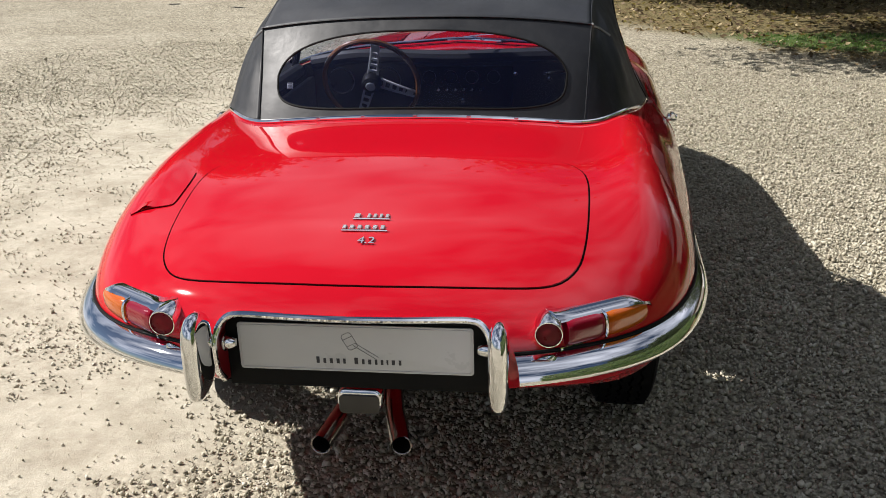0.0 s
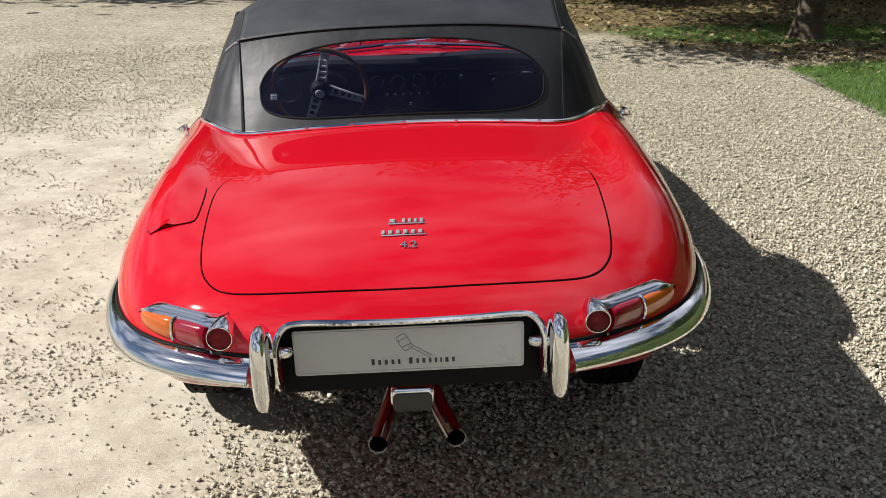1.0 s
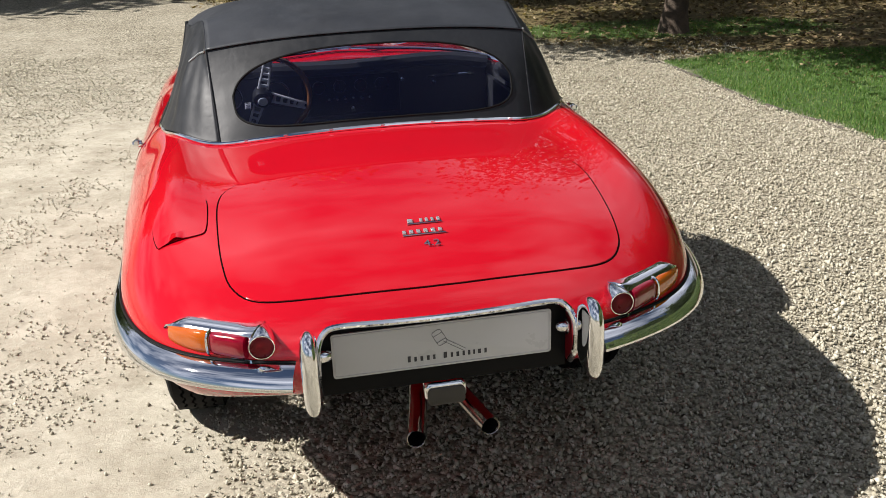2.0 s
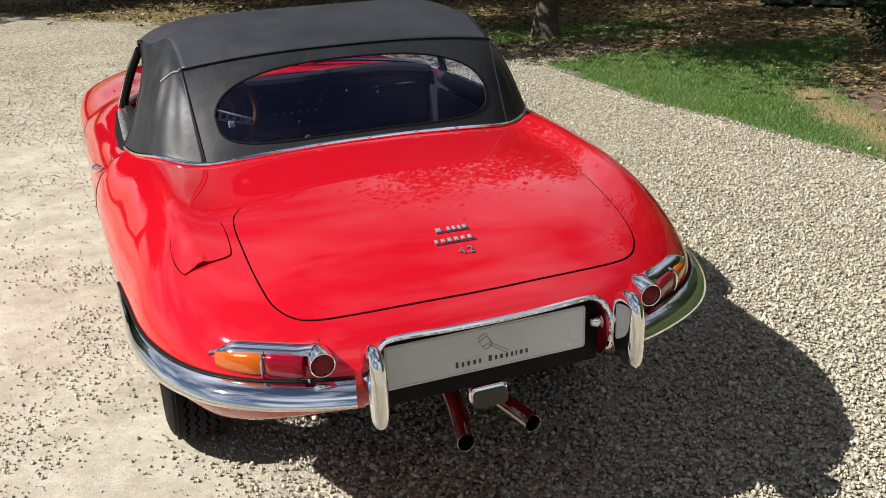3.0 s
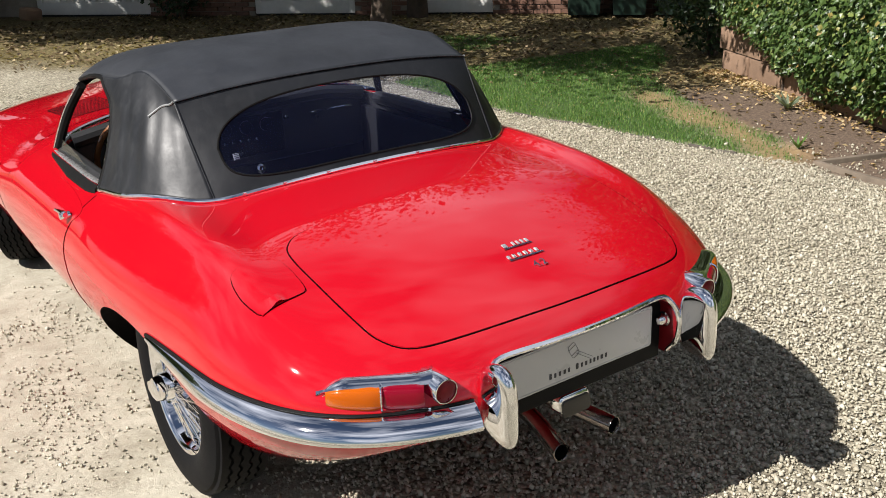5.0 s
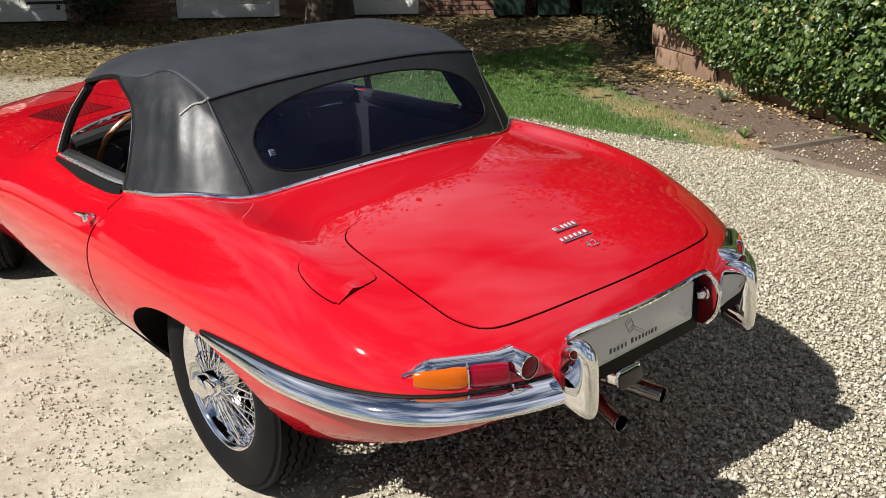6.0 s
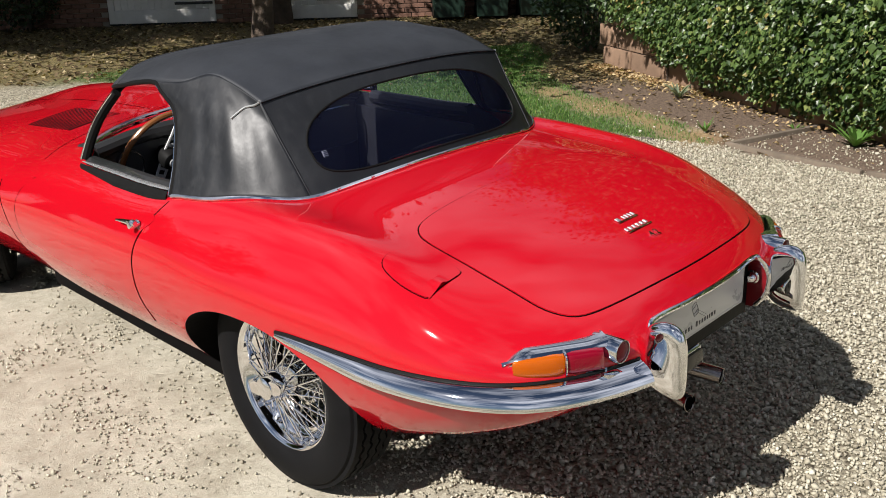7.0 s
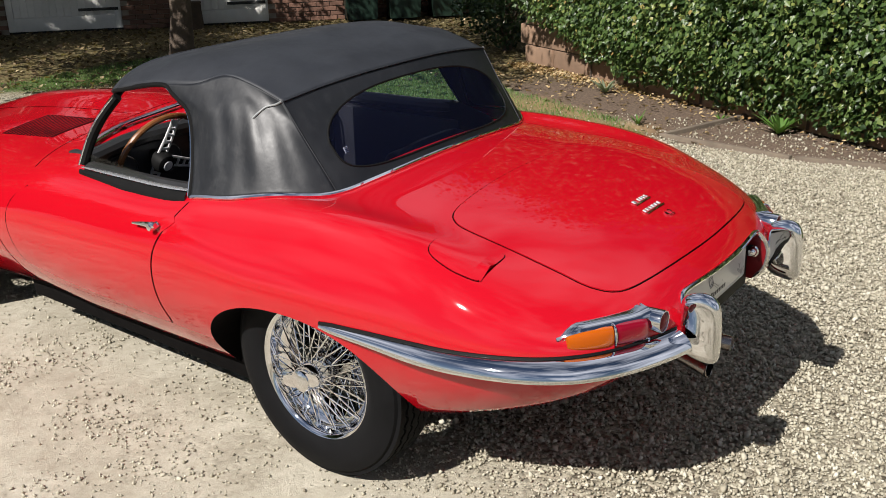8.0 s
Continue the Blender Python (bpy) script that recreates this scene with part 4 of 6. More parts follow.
for s in (-1, 1):
    flip = (lambda q: q) if s > 0 else mirrored
    k0 = int(np.argmin(np.abs(rim_xy[:, 0] - 0.50)))
    bottom = smooth_line(rim_line[k0:], 40)
    top = smooth_line(edge_line[: int(np.argmin(np.abs(edge_line[:, 1] - 0.72))) + 1], 40)
    back = np.array([rear_point(1.0, v) for v in np.linspace(1, 0, 40)])
    front = smooth_line([top[-1], (0.600, 0.665, 1.113), (0.606, 0.612, 1.085), (0.622, 0.577, 1.03), (0.668, 0.540, 0.92), tuple(bottom[-1])], 40)
    back[0], back[-1], front[-1] = top[0], bottom[0], bottom[-1]
    G = np.zeros((40, 40, 3))
    for i in range(40):
        for j in range(40):
            a, b = i / 39, j / 39
            p = (1 - a) * top[j] + a * bottom[j] + (1 - b) * back[i] + b * front[i]
            p = p - ((1 - a) * (1 - b) * top[0] + (1 - a) * b * top[-1] + a * (1 - b) * bottom[0] + a * b * bottom[-1])
            push = 0.021 * math.sin(math.pi * a) ** 1.2 * math.sin(math.pi * b)
            fold = math.sin(math.pi * a) ** 0.7 * math.sin(math.pi * b) * (0.0045 * math.sin(15 * b + 2 * a) + 0.0022 * math.sin(37 * b - 4 * a)) * (0.25 + a)
            G[i, j] = p + np.array([0.85, -0.45, 0.1]) * (push + fold)
    V, F = sheet(G)
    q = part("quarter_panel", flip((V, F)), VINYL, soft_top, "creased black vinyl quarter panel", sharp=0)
    md = q.modifiers.new("thickness", "SOLIDIFY")
    md.thickness, md.offset = 0.006, 0
    pip = np.array([G[i, j] + np.array([0.004, -0.002, 0.002]) for i, j in ((0, 0), (4, 4), (8, 9), (12, 13), (15, 16))])
    part("piping", flip(tube(smooth_line(pip, 20), 0.0036, 8)), PIPING, q, "worn piping, pale grey with its highlight painted in")
    part("corner_seam", flip(tube(back + np.array([0.001, -0.002, 0]), 0.002, 6)), VINYL, q)
    part("window_hem", flip(tube(smooth_line(np.vstack([edge_line[-1:], edge_line[36:37], top[-1:], front[4:5], front[8:9], front[13:14], front[20:21], front[30:31], front[-1:]]) + np.array([0.001, 0, -0.004]), 60), 0.008, 8)), SEAL, q)
    part("window_bead", flip(tube(smooth_line(front[2:] + np.array([0.004, 0.008, 0]), 40), 0.003, 6)), CHROME, q)
sticker_p = rear_point(-0.80, 0.34)
sticker = part("window_sticker", moved(rounded_box(0.018, 0.001, 0.020, 0.0), pose(*(sticker_p + (0.0, 0.006, 0.0)), -30)), PLATE, pane, "small pale sticker behind the rear window")
for i in range(4):
    part("printed_bar", moved(rounded_box(0.014, 0.001, 0.0024, 0.0), pose(*(sticker_p + (0.0, 0.0035 + 0.0024 * (i - 1.5), 0.0048 * (i - 1.5))), -30)), PRINT, pane)
hem = np.vstack([rim_line[::-1] * (-1, 1, 1), rim_line[1:]])
part("hood_moulding", tube(hem + (0, 0, -0.001), 0.0070, 10), CHROME, soft_top, "chrome strip along the hem")
for x in (-0.42, -0.3, -0.16, 0.0, 0.16, 0.3, 0.42):
    p = rim_at(x)
    p[0] = x
    part("hood_clip", moved(rounded_box(0.013, 0.005, 0.007, 0.002, 1), pose(*(p + (0, -0.006, 0.003)))), CHROME, soft_top)

# ---------------------------------------------------------------- windscreen and door tops
base_xy = smooth_line([(0.0, 1.41), (0.35, 1.37), (0.58, 1.26), (0.675, 1.15)], 30)
base = on_skin(base_xy, "z", 0.01)
head = smooth_line([(0.0, 1.075, 1.140), (0.35, 1.055, 1.122), (0.53, 1.03, 1.105), (0.590, 1.01, 1.082)], 30)
base = np.vstack([base[::-1] * (-1, 1, 1), base[1:]])
head = np.vstack([head[::-1] * (-1, 1, 1), head[1:]])
G = np.array([base * (1 - f) + head * f + np.array([0, 0.02, 0.01]) * math.sin(math.pi * f) for f in np.linspace(0, 1, 12)])
screen_frame = part("windscreen_frame", tube(base + (0, 0, 0.004), 0.011, 8), CHROME, car, "chrome windscreen surround")
screen = part("windscreen", sheet(G), GLASS, screen_frame, "clear curved windscreen", sharp=0)
screen.visible_shadow = False
part("header_rail", tube(head + (0, 0.004, 0.0), 0.012, 8), SEAL, screen_frame)
for s in (-1, 1):
    e = G[:, 0] if s < 0 else G[:, -1]
    part("screen_pillar", tube(e + np.array([s * 0.019, -0.002, 0]), 0.0050, 10), CHROME, screen_frame)
    part("pillar_seal", tube(e + np.array([s * 0.005, -0.008, 0]), 0.016, 8), SEAL, screen_frame)
    sill = on_skin([(s * 0.700, y) for y in np.linspace(0.535, 1.13, 14)], "z", 0.012)
    sill[:, 2] = np.maximum(sill[:, 2], 0.816)
    cap = part("door_capping", tube(sill + (-s * 0.004, 0, 0.004), np.interp(np.linspace(0, 1, 14), [0, 0.1, 0.8, 1], [0.008, 0.012, 0.010, 0.004]), 10, flat=0.4), SATIN, car, "chrome strip along the door top")
    low = on_skin([(s * float(np.interp(y, [0.535, 0.6, 0.85, 1.13], [0.722, 0.731, 0.733, 0.714])), y) for y in np.linspace(0.535, 1.13, 14)], "z", 0.0025)
    lip = np.array([sill + (s * 0.006, 0, 0.000), sill + (s * 0.009, 0, -0.006), (sill + low) / 2 + (s * 0.006, 0, 0), low, low - (0, 0, 0.004)])
    part("door_top_seal", sheet(lip), SEAL, cap)
    if s < 0:
        glass_rows = np.array([[(-0.692 + 0.25 * h, y, 0.822 + h) for h in np.linspace(0, float(np.interp(y, [0.62, 0.70, 0.85, 1.0, 1.1], [0.004, 0.022, 0.045, 0.058, 0.062])), 4)] for y in np.linspace(0.62, 1.10, 12)])
        part("door_glass", sheet(glass_rows), GLASS, cap, "edge of the lowered door glass", sharp=0)
    part("door_roll", tube(sill + (-s * 0.038, 0, -0.012), 0.028, 10), LEATHER, cap)
    part("door_trim", moved(rounded_box(0.02, 0.75, 0.38, 0.006), pose(s * 0.63, 0.85, 0.60)), LEATHER, car, "black door lining")
    wiper = tube(smooth_line([(s * 0.15 + 0.1, 1.44, 0.905), (s * 0.15 + 0.22, 1.40, 0.925), (s * 0.15 + 0.34, 1.36, 0.935)], 12), 0.004, 6)
    part("wiper", wiper, CHROME, car)

# ---------------------------------------------------------------- cabin
dash = part("dashboard", moved(rounded_box(1.26, 0.16, 0.24, 0.03, 4), pose(0, 1.28, 0.735)), LEATHER, car, "black padded dashboard with round dials")
part("dash_roll", tube(smooth_line([(-0.62, 1.20, 0.845), (-0.4, 1.19, 0.875), (0, 1.18, 0.868), (0.4, 1.19, 0.875), (0.62, 1.20, 0.845)], 40), 0.030, 10), LEATHER, dash)
part("centre_panel", moved(rounded_box(0.42, 0.02, 0.17, 0.008), pose(0.02, 1.195, 0.745)), SEAL, dash)
for x, z, r in ((-0.50, 0.77, 0.052), (-0.30, 0.77, 0.052), (-0.12, 0.785, 0.026), (-0.03, 0.785, 0.026), (0.06, 0.785, 0.026), (0.15, 0.785, 0.026)):
    g = part("dial", moved(lathe([(0.0, 0.0), (r * 0.95, 0.0), (r, 0.004), (r * 1.08, 0.006), (r * 1.1, -0.01)], 24), pose(x, 1.188, z, 0, 0, -90)), DIAL, dash)
    part("dial_ring", tube([(x + r * math.cos(a), 1.181, z + r * math.sin(a)) for a in np.linspace(0, 2 * math.pi, 24, endpoint=False)], 0.0013, 6, closed=True), DULL_STEEL, g)
for i in range(6):
    part("switch", moved(lathe([(0.0, 0.014), (0.006, 0.012), (0.008, 0.0)], 10), pose(-0.08 + 0.035 * i, 1.180, 0.735, 0, 0, -90)), CHROME, dash)
for x, z in ((0.02, 0.69), (0.24, 0.80), (0.38, 0.78)):
    part("switch", moved(lathe([(0.0, 0.012), (0.009, 0.010), (0.011, 0.0)], 12), pose(x, 1.178, z, 0, 0, -90)), CHROME, dash)
part("grab_handle", tube(smooth_line([(0.36, 1.18, 0.80), (0.40, 1.15, 0.81), (0.52, 1.15, 0.81), (0.56, 1.18, 0.80)], 20), 0.006, 8), CHROME, dash)
mirror = part("rear_view_mirror", moved(rounded_box(0.19, 0.018, 0.045, 0.008, 3), pose(0.03, 1.15, 1.02, 8)), CHROME, car, "small chrome interior mirror")
part("mirror_stem", tube([(0.03, 1.16, 1.02), (0.03, 1.20, 1.09)], 0.005, 6), CHROME, mirror)

m_wheel = Matrix.Translation((-0.360, 1.145, 0.770)) @ pose(0, 0, 0, 22, 0, 0) @ pose(0, 0, 0, 0, 0, 90)
steer = part("steering_wheel", moved(tube([(0, 0.198 * math.cos(a), 0.198 * math.sin(a)) for a in np.linspace(0, 2 * math.pi, 72, endpoint=False)], 0.0115, 10, closed=True), m_wheel), WOOD_RIM, car,
             "slim wood-rimmed steering wheel with drilled alloy spokes")
for deg in (102, 197, -68):
    rails = []
    for w in (-1, 1):
        rails.append(tube([(0.018, 0.03, w * 0.020), (0.008, 0.10, w * 0.0165), (0.0, 0.192, w * 0.012)], 0.0052, 6))
    for d in (0.052, 0.082, 0.112, 0.140, 0.166):
        rails.append(moved(rounded_box(0.006, 0.012 if d < 0.16 else 0.03, 0.038, 0.002, 1), pose(0.018 * (1 - d / 0.192), d, 0)))
    part("wheel_spoke", moved(cat(*rails), m_wheel @ pose(0, 0, 0, deg, 0, 0)), ALLOY, steer, "drilled alloy spoke")
part("horn_boss", moved(lathe([(0.0, -0.030), (0.024, -0.028), (0.036, -0.020), (0.042, -0.004), (0.040, 0.03), (0.0, 0.03)], 32), m_wheel), SEAL, steer)
part("horn_emblem", moved(lathe([(0.0, -0.033), (0.018, -0.0315), (0.021, -0.029)], 16), m_wheel), ALLOY, steer)
part("steering_column", moved(tube([(0.02, 0, 0), (0.25, 0, 0)], 0.022, 12), m_wheel), SEAL, steer)

for s in (-1, 1):
    seat = part("seat", moved(rounded_box(0.46, 0.50, 0.15, 0.05, 4), pose(s * 0.31, 0.72, 0.42, 6)), LEATHER, car, "low black leather bucket seat")
    part("backrest", moved(rounded_box(0.46, 0.12, 0.42, 0.05, 4), pose(s * 0.31, 0.42, 0.58, 14)), LEATHER, seat)
    part("squab_roll", tube(smooth_line([(s * 0.31 - 0.21, 0.43, 0.46), (s * 0.31 - 0.20, 0.37, 0.74), (s * 0.31, 0.35, 0.79), (s * 0.31 + 0.20, 0.37, 0.74), (s * 0.31 + 0.21, 0.43, 0.46)], 30), 0.03, 8), LEATHER, seat)
part("transmission_tunnel", moved(rounded_box(0.18, 1.0, 0.26, 0.05, 3), pose(0, 0.72, 0.42)), LEATHER, car)
part("gear_lever", cat(tube([(0, 0.95, 0.54), (0, 0.93, 0.66)], 0.007, 8), moved(lathe([(0, -0.02), (0.014, -0.014), (0.02, 0), (0.014, 0.014), (0, 0.02)], 14), pose(0, 0.93, 0.675, 0, 90, 0))), CHROME, car)
part("hood_stay", tube([(0.60, 0.45, 1.02), (0.62, 0.42, 0.88), (0.60, 0.30, 0.80)], 0.008, 6), SEAL, soft_top)
part("hood_stay", tube([(-0.60, 0.45, 1.02), (-0.62, 0.42, 0.88), (-0.60, 0.30, 0.80)], 0.008, 6), SEAL, soft_top)

# ---------------------------------------------------------------- nose
for s in (-1, 1):
    p, nrm = SKIN.near((s * 0.57, 3.10, 0.66))
    to = Matrix.Translation(p) @ nrm.to_track_quat("X", "Z").to_matrix().to_4x4()
    lamp = part("headlamp", moved(lathe([(0.0, 0.022), (0.06, 0.018), (0.085, 0.004), (0.09, -0.03)], 28), to), CLEAR_LENS, car, "round headlamp")
    part("headlamp_ring", moved(tube([(0, 0.09 * math.cos(a), 0.09 * math.sin(a)) for a in np.linspace(0, 2 * math.pi, 28, endpoint=False)], 0.008, 8, closed=True), to), CHROME, lamp)
part("mouth", moved(lathe([(0.0, 0.02), (0.10, 0.02), (0.11, 0.0), (0.10, -0.02)], 40), pose(0, 3.37, 0.47, 0, 0, 90) @ Matrix.Diagonal((1, 2.2, 0.75, 1))), SEAL, car, "dark oval air intake")
part("front_bumper", tube(smooth_line([(-0.70, 3.02, 0.48), (-0.50, 3.29, 0.47), (0, 3.42, 0.46), (0.50, 3.29, 0.47), (0.70, 3.02, 0.48)], 40), 0.03, 8), CHROME, car, "slim chrome front bumper")

# ---------------------------------------------------------------- ground
rng = np.random.default_rng(7)
LAWN = [(3.42, 5.6), (3.42, 4.7), (3.42, 3.7), (3.58, 2.9), (3.68, 2.1), (3.86, 1.25), (4.25, 1.55), (4.55, 2.35), (4.95, 3.2), (5.6, 4.2), (6.7, 5.0), (7.4, 5.9), (5.6, 5.95), (4.3, 5.95)]
BED = [(3.86, 1.25), (4.25, 1.55), (4.55, 2.35), (4.95, 3.2), (5.6, 4.2), (6.7, 5.0), (7.4, 5.4), (6.9, 4.4), (6.2, 3.3), (4.95, 0.75), (3.5, -2.3), (3.3, -2.2), (3.78, -0.5), (3.74, 0.1), (3.78, 0.8)]


def inside(poly, x, y):
    """How far inside a closed outline each point lies (negative outside)."""
    p = np.array(poly)
    q = np.roll(p, -1, 0)
    best = np.full(x.shape, 1e9)
    odd = np.zeros(x.shape, bool)
    for (ax, ay), (bx_, by_) in zip(p, q):
        dx, dy = bx_ - ax, by_ - ay
        t = np.clip(((x - ax) * dx + (y - ay) * dy) / (dx * dx + dy * dy), 0, 1)
        best = np.minimum(best, np.hypot(x - ax - t * dx, y - ay - t * dy))
        cross = ((ay > y) != (by_ > y)) & (x < (bx_ - ax) * (y - ay) / (dy if dy else 1e-9) + ax)
        odd ^= cross
    return np.where(odd, best, -best)


def wobble(x, y, k, seed):
    r = np.random.default_rng(seed)
    out = np.zeros(np.shape(x))
    for i in range(6):
        a, f, ph = r.uniform(0, 6.28), k * (1.5**i), r.uniform(0, 6.28, 2)
        out = out + np.sin(f * (x * math.cos(a) + y * math.sin(a)) + ph[0]) * np.cos(f * (y * math.cos(a) - x * math.sin(a)) + ph[1]) / 1.35**i
    return out * 0.45


def step(v, w):
    return np.clip(v / w + 0.5, 0, 1)


def grass_zone(x, y):
    a = step(inside(LAWN, x, y) + 0.06 * wobble(x, y, 6, 1), 0.10)
    b = step(1 - ((x - 4.4) / 2.3) ** 2 - ((y - 7.75) / 0.75) ** 2 + 0.6 * wobble(x, y, 2.2, 3), 0.5)
    return np.maximum(a * (1 - 0.82 * bare_zone(x, y)), 0.8 * b)


def bare_zone(x, y):
    """Worn tan earth along the lawn's edge towards the bed."""
    off = (x - 4.02 - 0.40 * (y - 1.5)) / 0.25
    run = step(y - 1.25, 0.3) * step(3.75 - y, 0.5)
    return np.clip(run * step(0.85 - np.abs(off) + 0.55 * wobble(x, y, 5.0, 36), 0.9), 0, 0.9)


def soil_zone(x, y):
    return step(inside(BED, x, y) + 0.05 * wobble(x, y, 7, 2), 0.08)


def litter_zone(x, y):
    line = ((x + 1.15) * 5.7 + (y - 11.9) * 4.45) / 7.23
    far = step(line + 0.45 * wobble(x, y, 1.6, 5), 0.7)
    keep = (x > 3.3) | (y > 6)
    return np.where(keep, far, 0)


def sand_zone(x, y):
    edge = 0.5 * wobble(x, y, 1.9, 9)
    left = step(-0.30 - x + 0.04 * y + 0.5 * edge, 0.7) * step(x + 3.2 + edge, 1.6) * step(y + 1.0 + 1.4 * edge, 1.1) * step(5.0 - y + 2 * edge, 3.5)
    mid = step(x + 7.0 + 2 * edge, 3.0) * step(1.0 - x + edge, 2.0) * step(y - 3.0 + 2 * edge, 3.0) * step(10.5 - y + 2 * edge, 3.0)
    patch = step(wobble(x, y, 1.3, 8) + 0.5 * wobble(x, y, 3.7, 10) + 0.80, 0.7)
    return np.clip(np.maximum(left * np.maximum(0.30 + 0.70 * patch, 0.85 * step(1.9 - y + edge, 1.2)), 0.32 * mid * step(wobble(x, y, 1.7, 12) + 0.4 * wobble(x, y, 5.0, 13), 0.8)), 0, 1)


def ground_material():
    m, n, l, b = shader("gravel_ground")
    pos = position(n)

    def zone(name):
        a = n.new("ShaderNodeAttribute")
        a.attribute_name = name
        return a.outputs["Fac"]

    v1 = n.new("ShaderNodeTexVoronoi")
    v1.inputs["Scale"].default_value = 62.0
    l.new(pos, v1.inputs["Vector"])
    sep = n.new("ShaderNodeSeparateColor")
    l.new(v1.outputs["Color"], sep.inputs["Color"])
    stone = ramp(n, l, sep.outputs[0], [(0.0, (0.13, 0.11, 0.08)), (0.3, (0.33, 0.298, 0.228)), (0.7, (0.45, 0.415, 0.32)), (1.0, (0.60, 0.56, 0.455))])
    broad = noise_tex(n, l, 1.7, 4, 0.6, pos)
    stone = mixed(n, l, 1.0, stone, ramp(n, l, broad, [(0.3, (0.78, 0.77, 0.75)), (0.7, (1.0, 1.0, 1.0))]), "MULTIPLY")
    fine = noise_tex(n, l, 240.0, 4, 0.6, pos)
    sand = ramp(n, l, fine, [(0.25, (0.38, 0.345, 0.272)), (0.75, (0.535, 0.497, 0.405))])
    sand = mixed(n, l, 1.0, sand, ramp(n, l, noise_tex(n, l, 3.2, 6, 0.7, pos), [(0.32, (0.70, 0.675, 0.64)), (0.60, (1.04, 1.04, 1.04))]), "MULTIPLY")
    fray = n.new("ShaderNodeMath")
    fray.operation = "MULTIPLY_ADD"
    l.new(noise_tex(n, l, 9.0, 6, 0.7, pos), fray.inputs[0])
    fray.inputs[1].default_value = 1.6
    fray.inputs[2].default_value = -0.8
    add = n.new("ShaderNodeMath")
    add.operation, add.use_clamp = "ADD", True
    l.new(zone("sand"), add.inputs[0])
    l.new(fray.outputs[0], add.inputs[1])
    keep = n.new("ShaderNodeMath")
    keep.operation = "MULTIPLY"
    l.new(add.outputs[0], keep.inputs[0])
    l.new(ramp(n, l, zone("sand"), [(0.02, (0, 0, 0)), (0.3, (1, 1, 1))]), keep.inputs[1])
    mottle = ramp(n, l, noise_tex(n, l, 17.0, 5, 0.75, pos), [(0.32, (0.74, 0.73, 0.71)), (0.62, (1.06, 1.06, 1.06))])
    speck = ramp(n, l, noise_tex(n, l, 52.0, 3, 0.7, pos), [(0.36, (0.58, 0.57, 0.55)), (0.60, (1.10, 1.10, 1.10))])
    stone = mixed(n, l, 1.0, mixed(n, l, 1.0, stone, mottle, "MULTIPLY"), speck, "MULTIPLY")
    sand = mixed(n, l, 0.6, sand, mottle, "MULTIPLY")
    col = mixed(n, l, keep.outputs[0], stone, sand)
    soil = ramp(n, l, noise_tex(n, l, 38.0, 6, 0.65, pos), [(0.3, (0.075, 0.052, 0.038)), (0.6, (0.16, 0.115, 0.083)), (0.8, (0.27, 0.21, 0.16))])
    col = mixed(n, l, zone("soil"), col, soil)
    litter = ramp(n, l, noise_tex(n, l, 28.0, 6, 0.7, pos), [(0.25, (0.040, 0.032, 0.015)), (0.5, (0.125, 0.100, 0.042)), (0.7, (0.31, 0.25, 0.125))])
    col = mixed(n, l, zone("litter"), col, litter)
    dirt = ramp(n, l, noise_tex(n, l, 34.0, 6, 0.7, pos), [(0.3, (0.20, 0.12, 0.058)), (0.55, (0.34, 0.22, 0.11)), (0.75, (0.47, 0.35, 0.20))])
    col = mixed(n, l, zone("bare"), col, dirt)
    turf = ramp(n, l, noise_tex(n, l, 30.0, 5, 0.6, pos), [(0.3, (0.035, 0.07, 0.018)), (0.7, (0.09, 0.14, 0.04))])
    col = mixed(n, l, zone("grass"), col, turf)
    l.new(col, b.inputs["Base Color"])
    b.inputs["Roughness"].default_value = 0.92
    b.inputs["Specular IOR Level"].default_value = 0.25
    h = mixed(n, l, keep.outputs[0], v1.outputs["Distance"], ramp(n, l, fine, [(0.0, (0.35, 0.35, 0.35)), (1.0, (0.60, 0.60, 0.60))]))
    inv = n.new("ShaderNodeMath")
    inv.operation = "SUBTRACT"
    inv.inputs[0].default_value = 1.0
    l.new(h, inv.inputs[1])
    mul = n.new("ShaderNodeMath")
    mul.operation = "MULTIPLY_ADD"
    l.new(noise_tex(n, l, 70.0, 6, 0.7, pos), mul.inputs[0])
    mul.inputs[1].default_value = 0.5
    l.new(inv.outputs[0], mul.inputs[2])
    bumped(n, l, b, mul.outputs[0], 0.009, 0.85)
    return m


def build_ground():
    xs = np.concatenate([[-300, -90, -40, -20], np.arange(-12, 14.01, 0.12), [20, 40, 90, 300]])
    ys = np.concatenate([[-300, -90, -40, -16], np.arange(-7, 18.01, 0.12), [26, 45, 90, 300]])
    X, Y = np.meshgrid(xs, ys)
    soft = np.exp(-(np.maximum(0, np.hypot(X, Y) - 8) / 6) ** 2)
    Z = -0.004 + 0.003 * wobble(X, Y, 3.0, 11) * soft
    V, F = sheet(np.stack([X, Y, Z], 2))
    me = mesh_of("ground", (V, F), ground_material(), sharp=0)
    for name, f in (("sand", sand_zone), ("soil", soil_zone), ("litter", litter_zone), ("grass", grass_zone), ("bare", bare_zone)):
        at = me.attributes.new(name, "FLOAT", "POINT")
        at.data.foreach_set("value", f(X.ravel(), Y.ravel()).astype(np.float32))
    return tagged(new("ground", me), "pale gravel drive with sandy worn patches, leaf litter and soil", "ground", kind="structure")


build_ground()


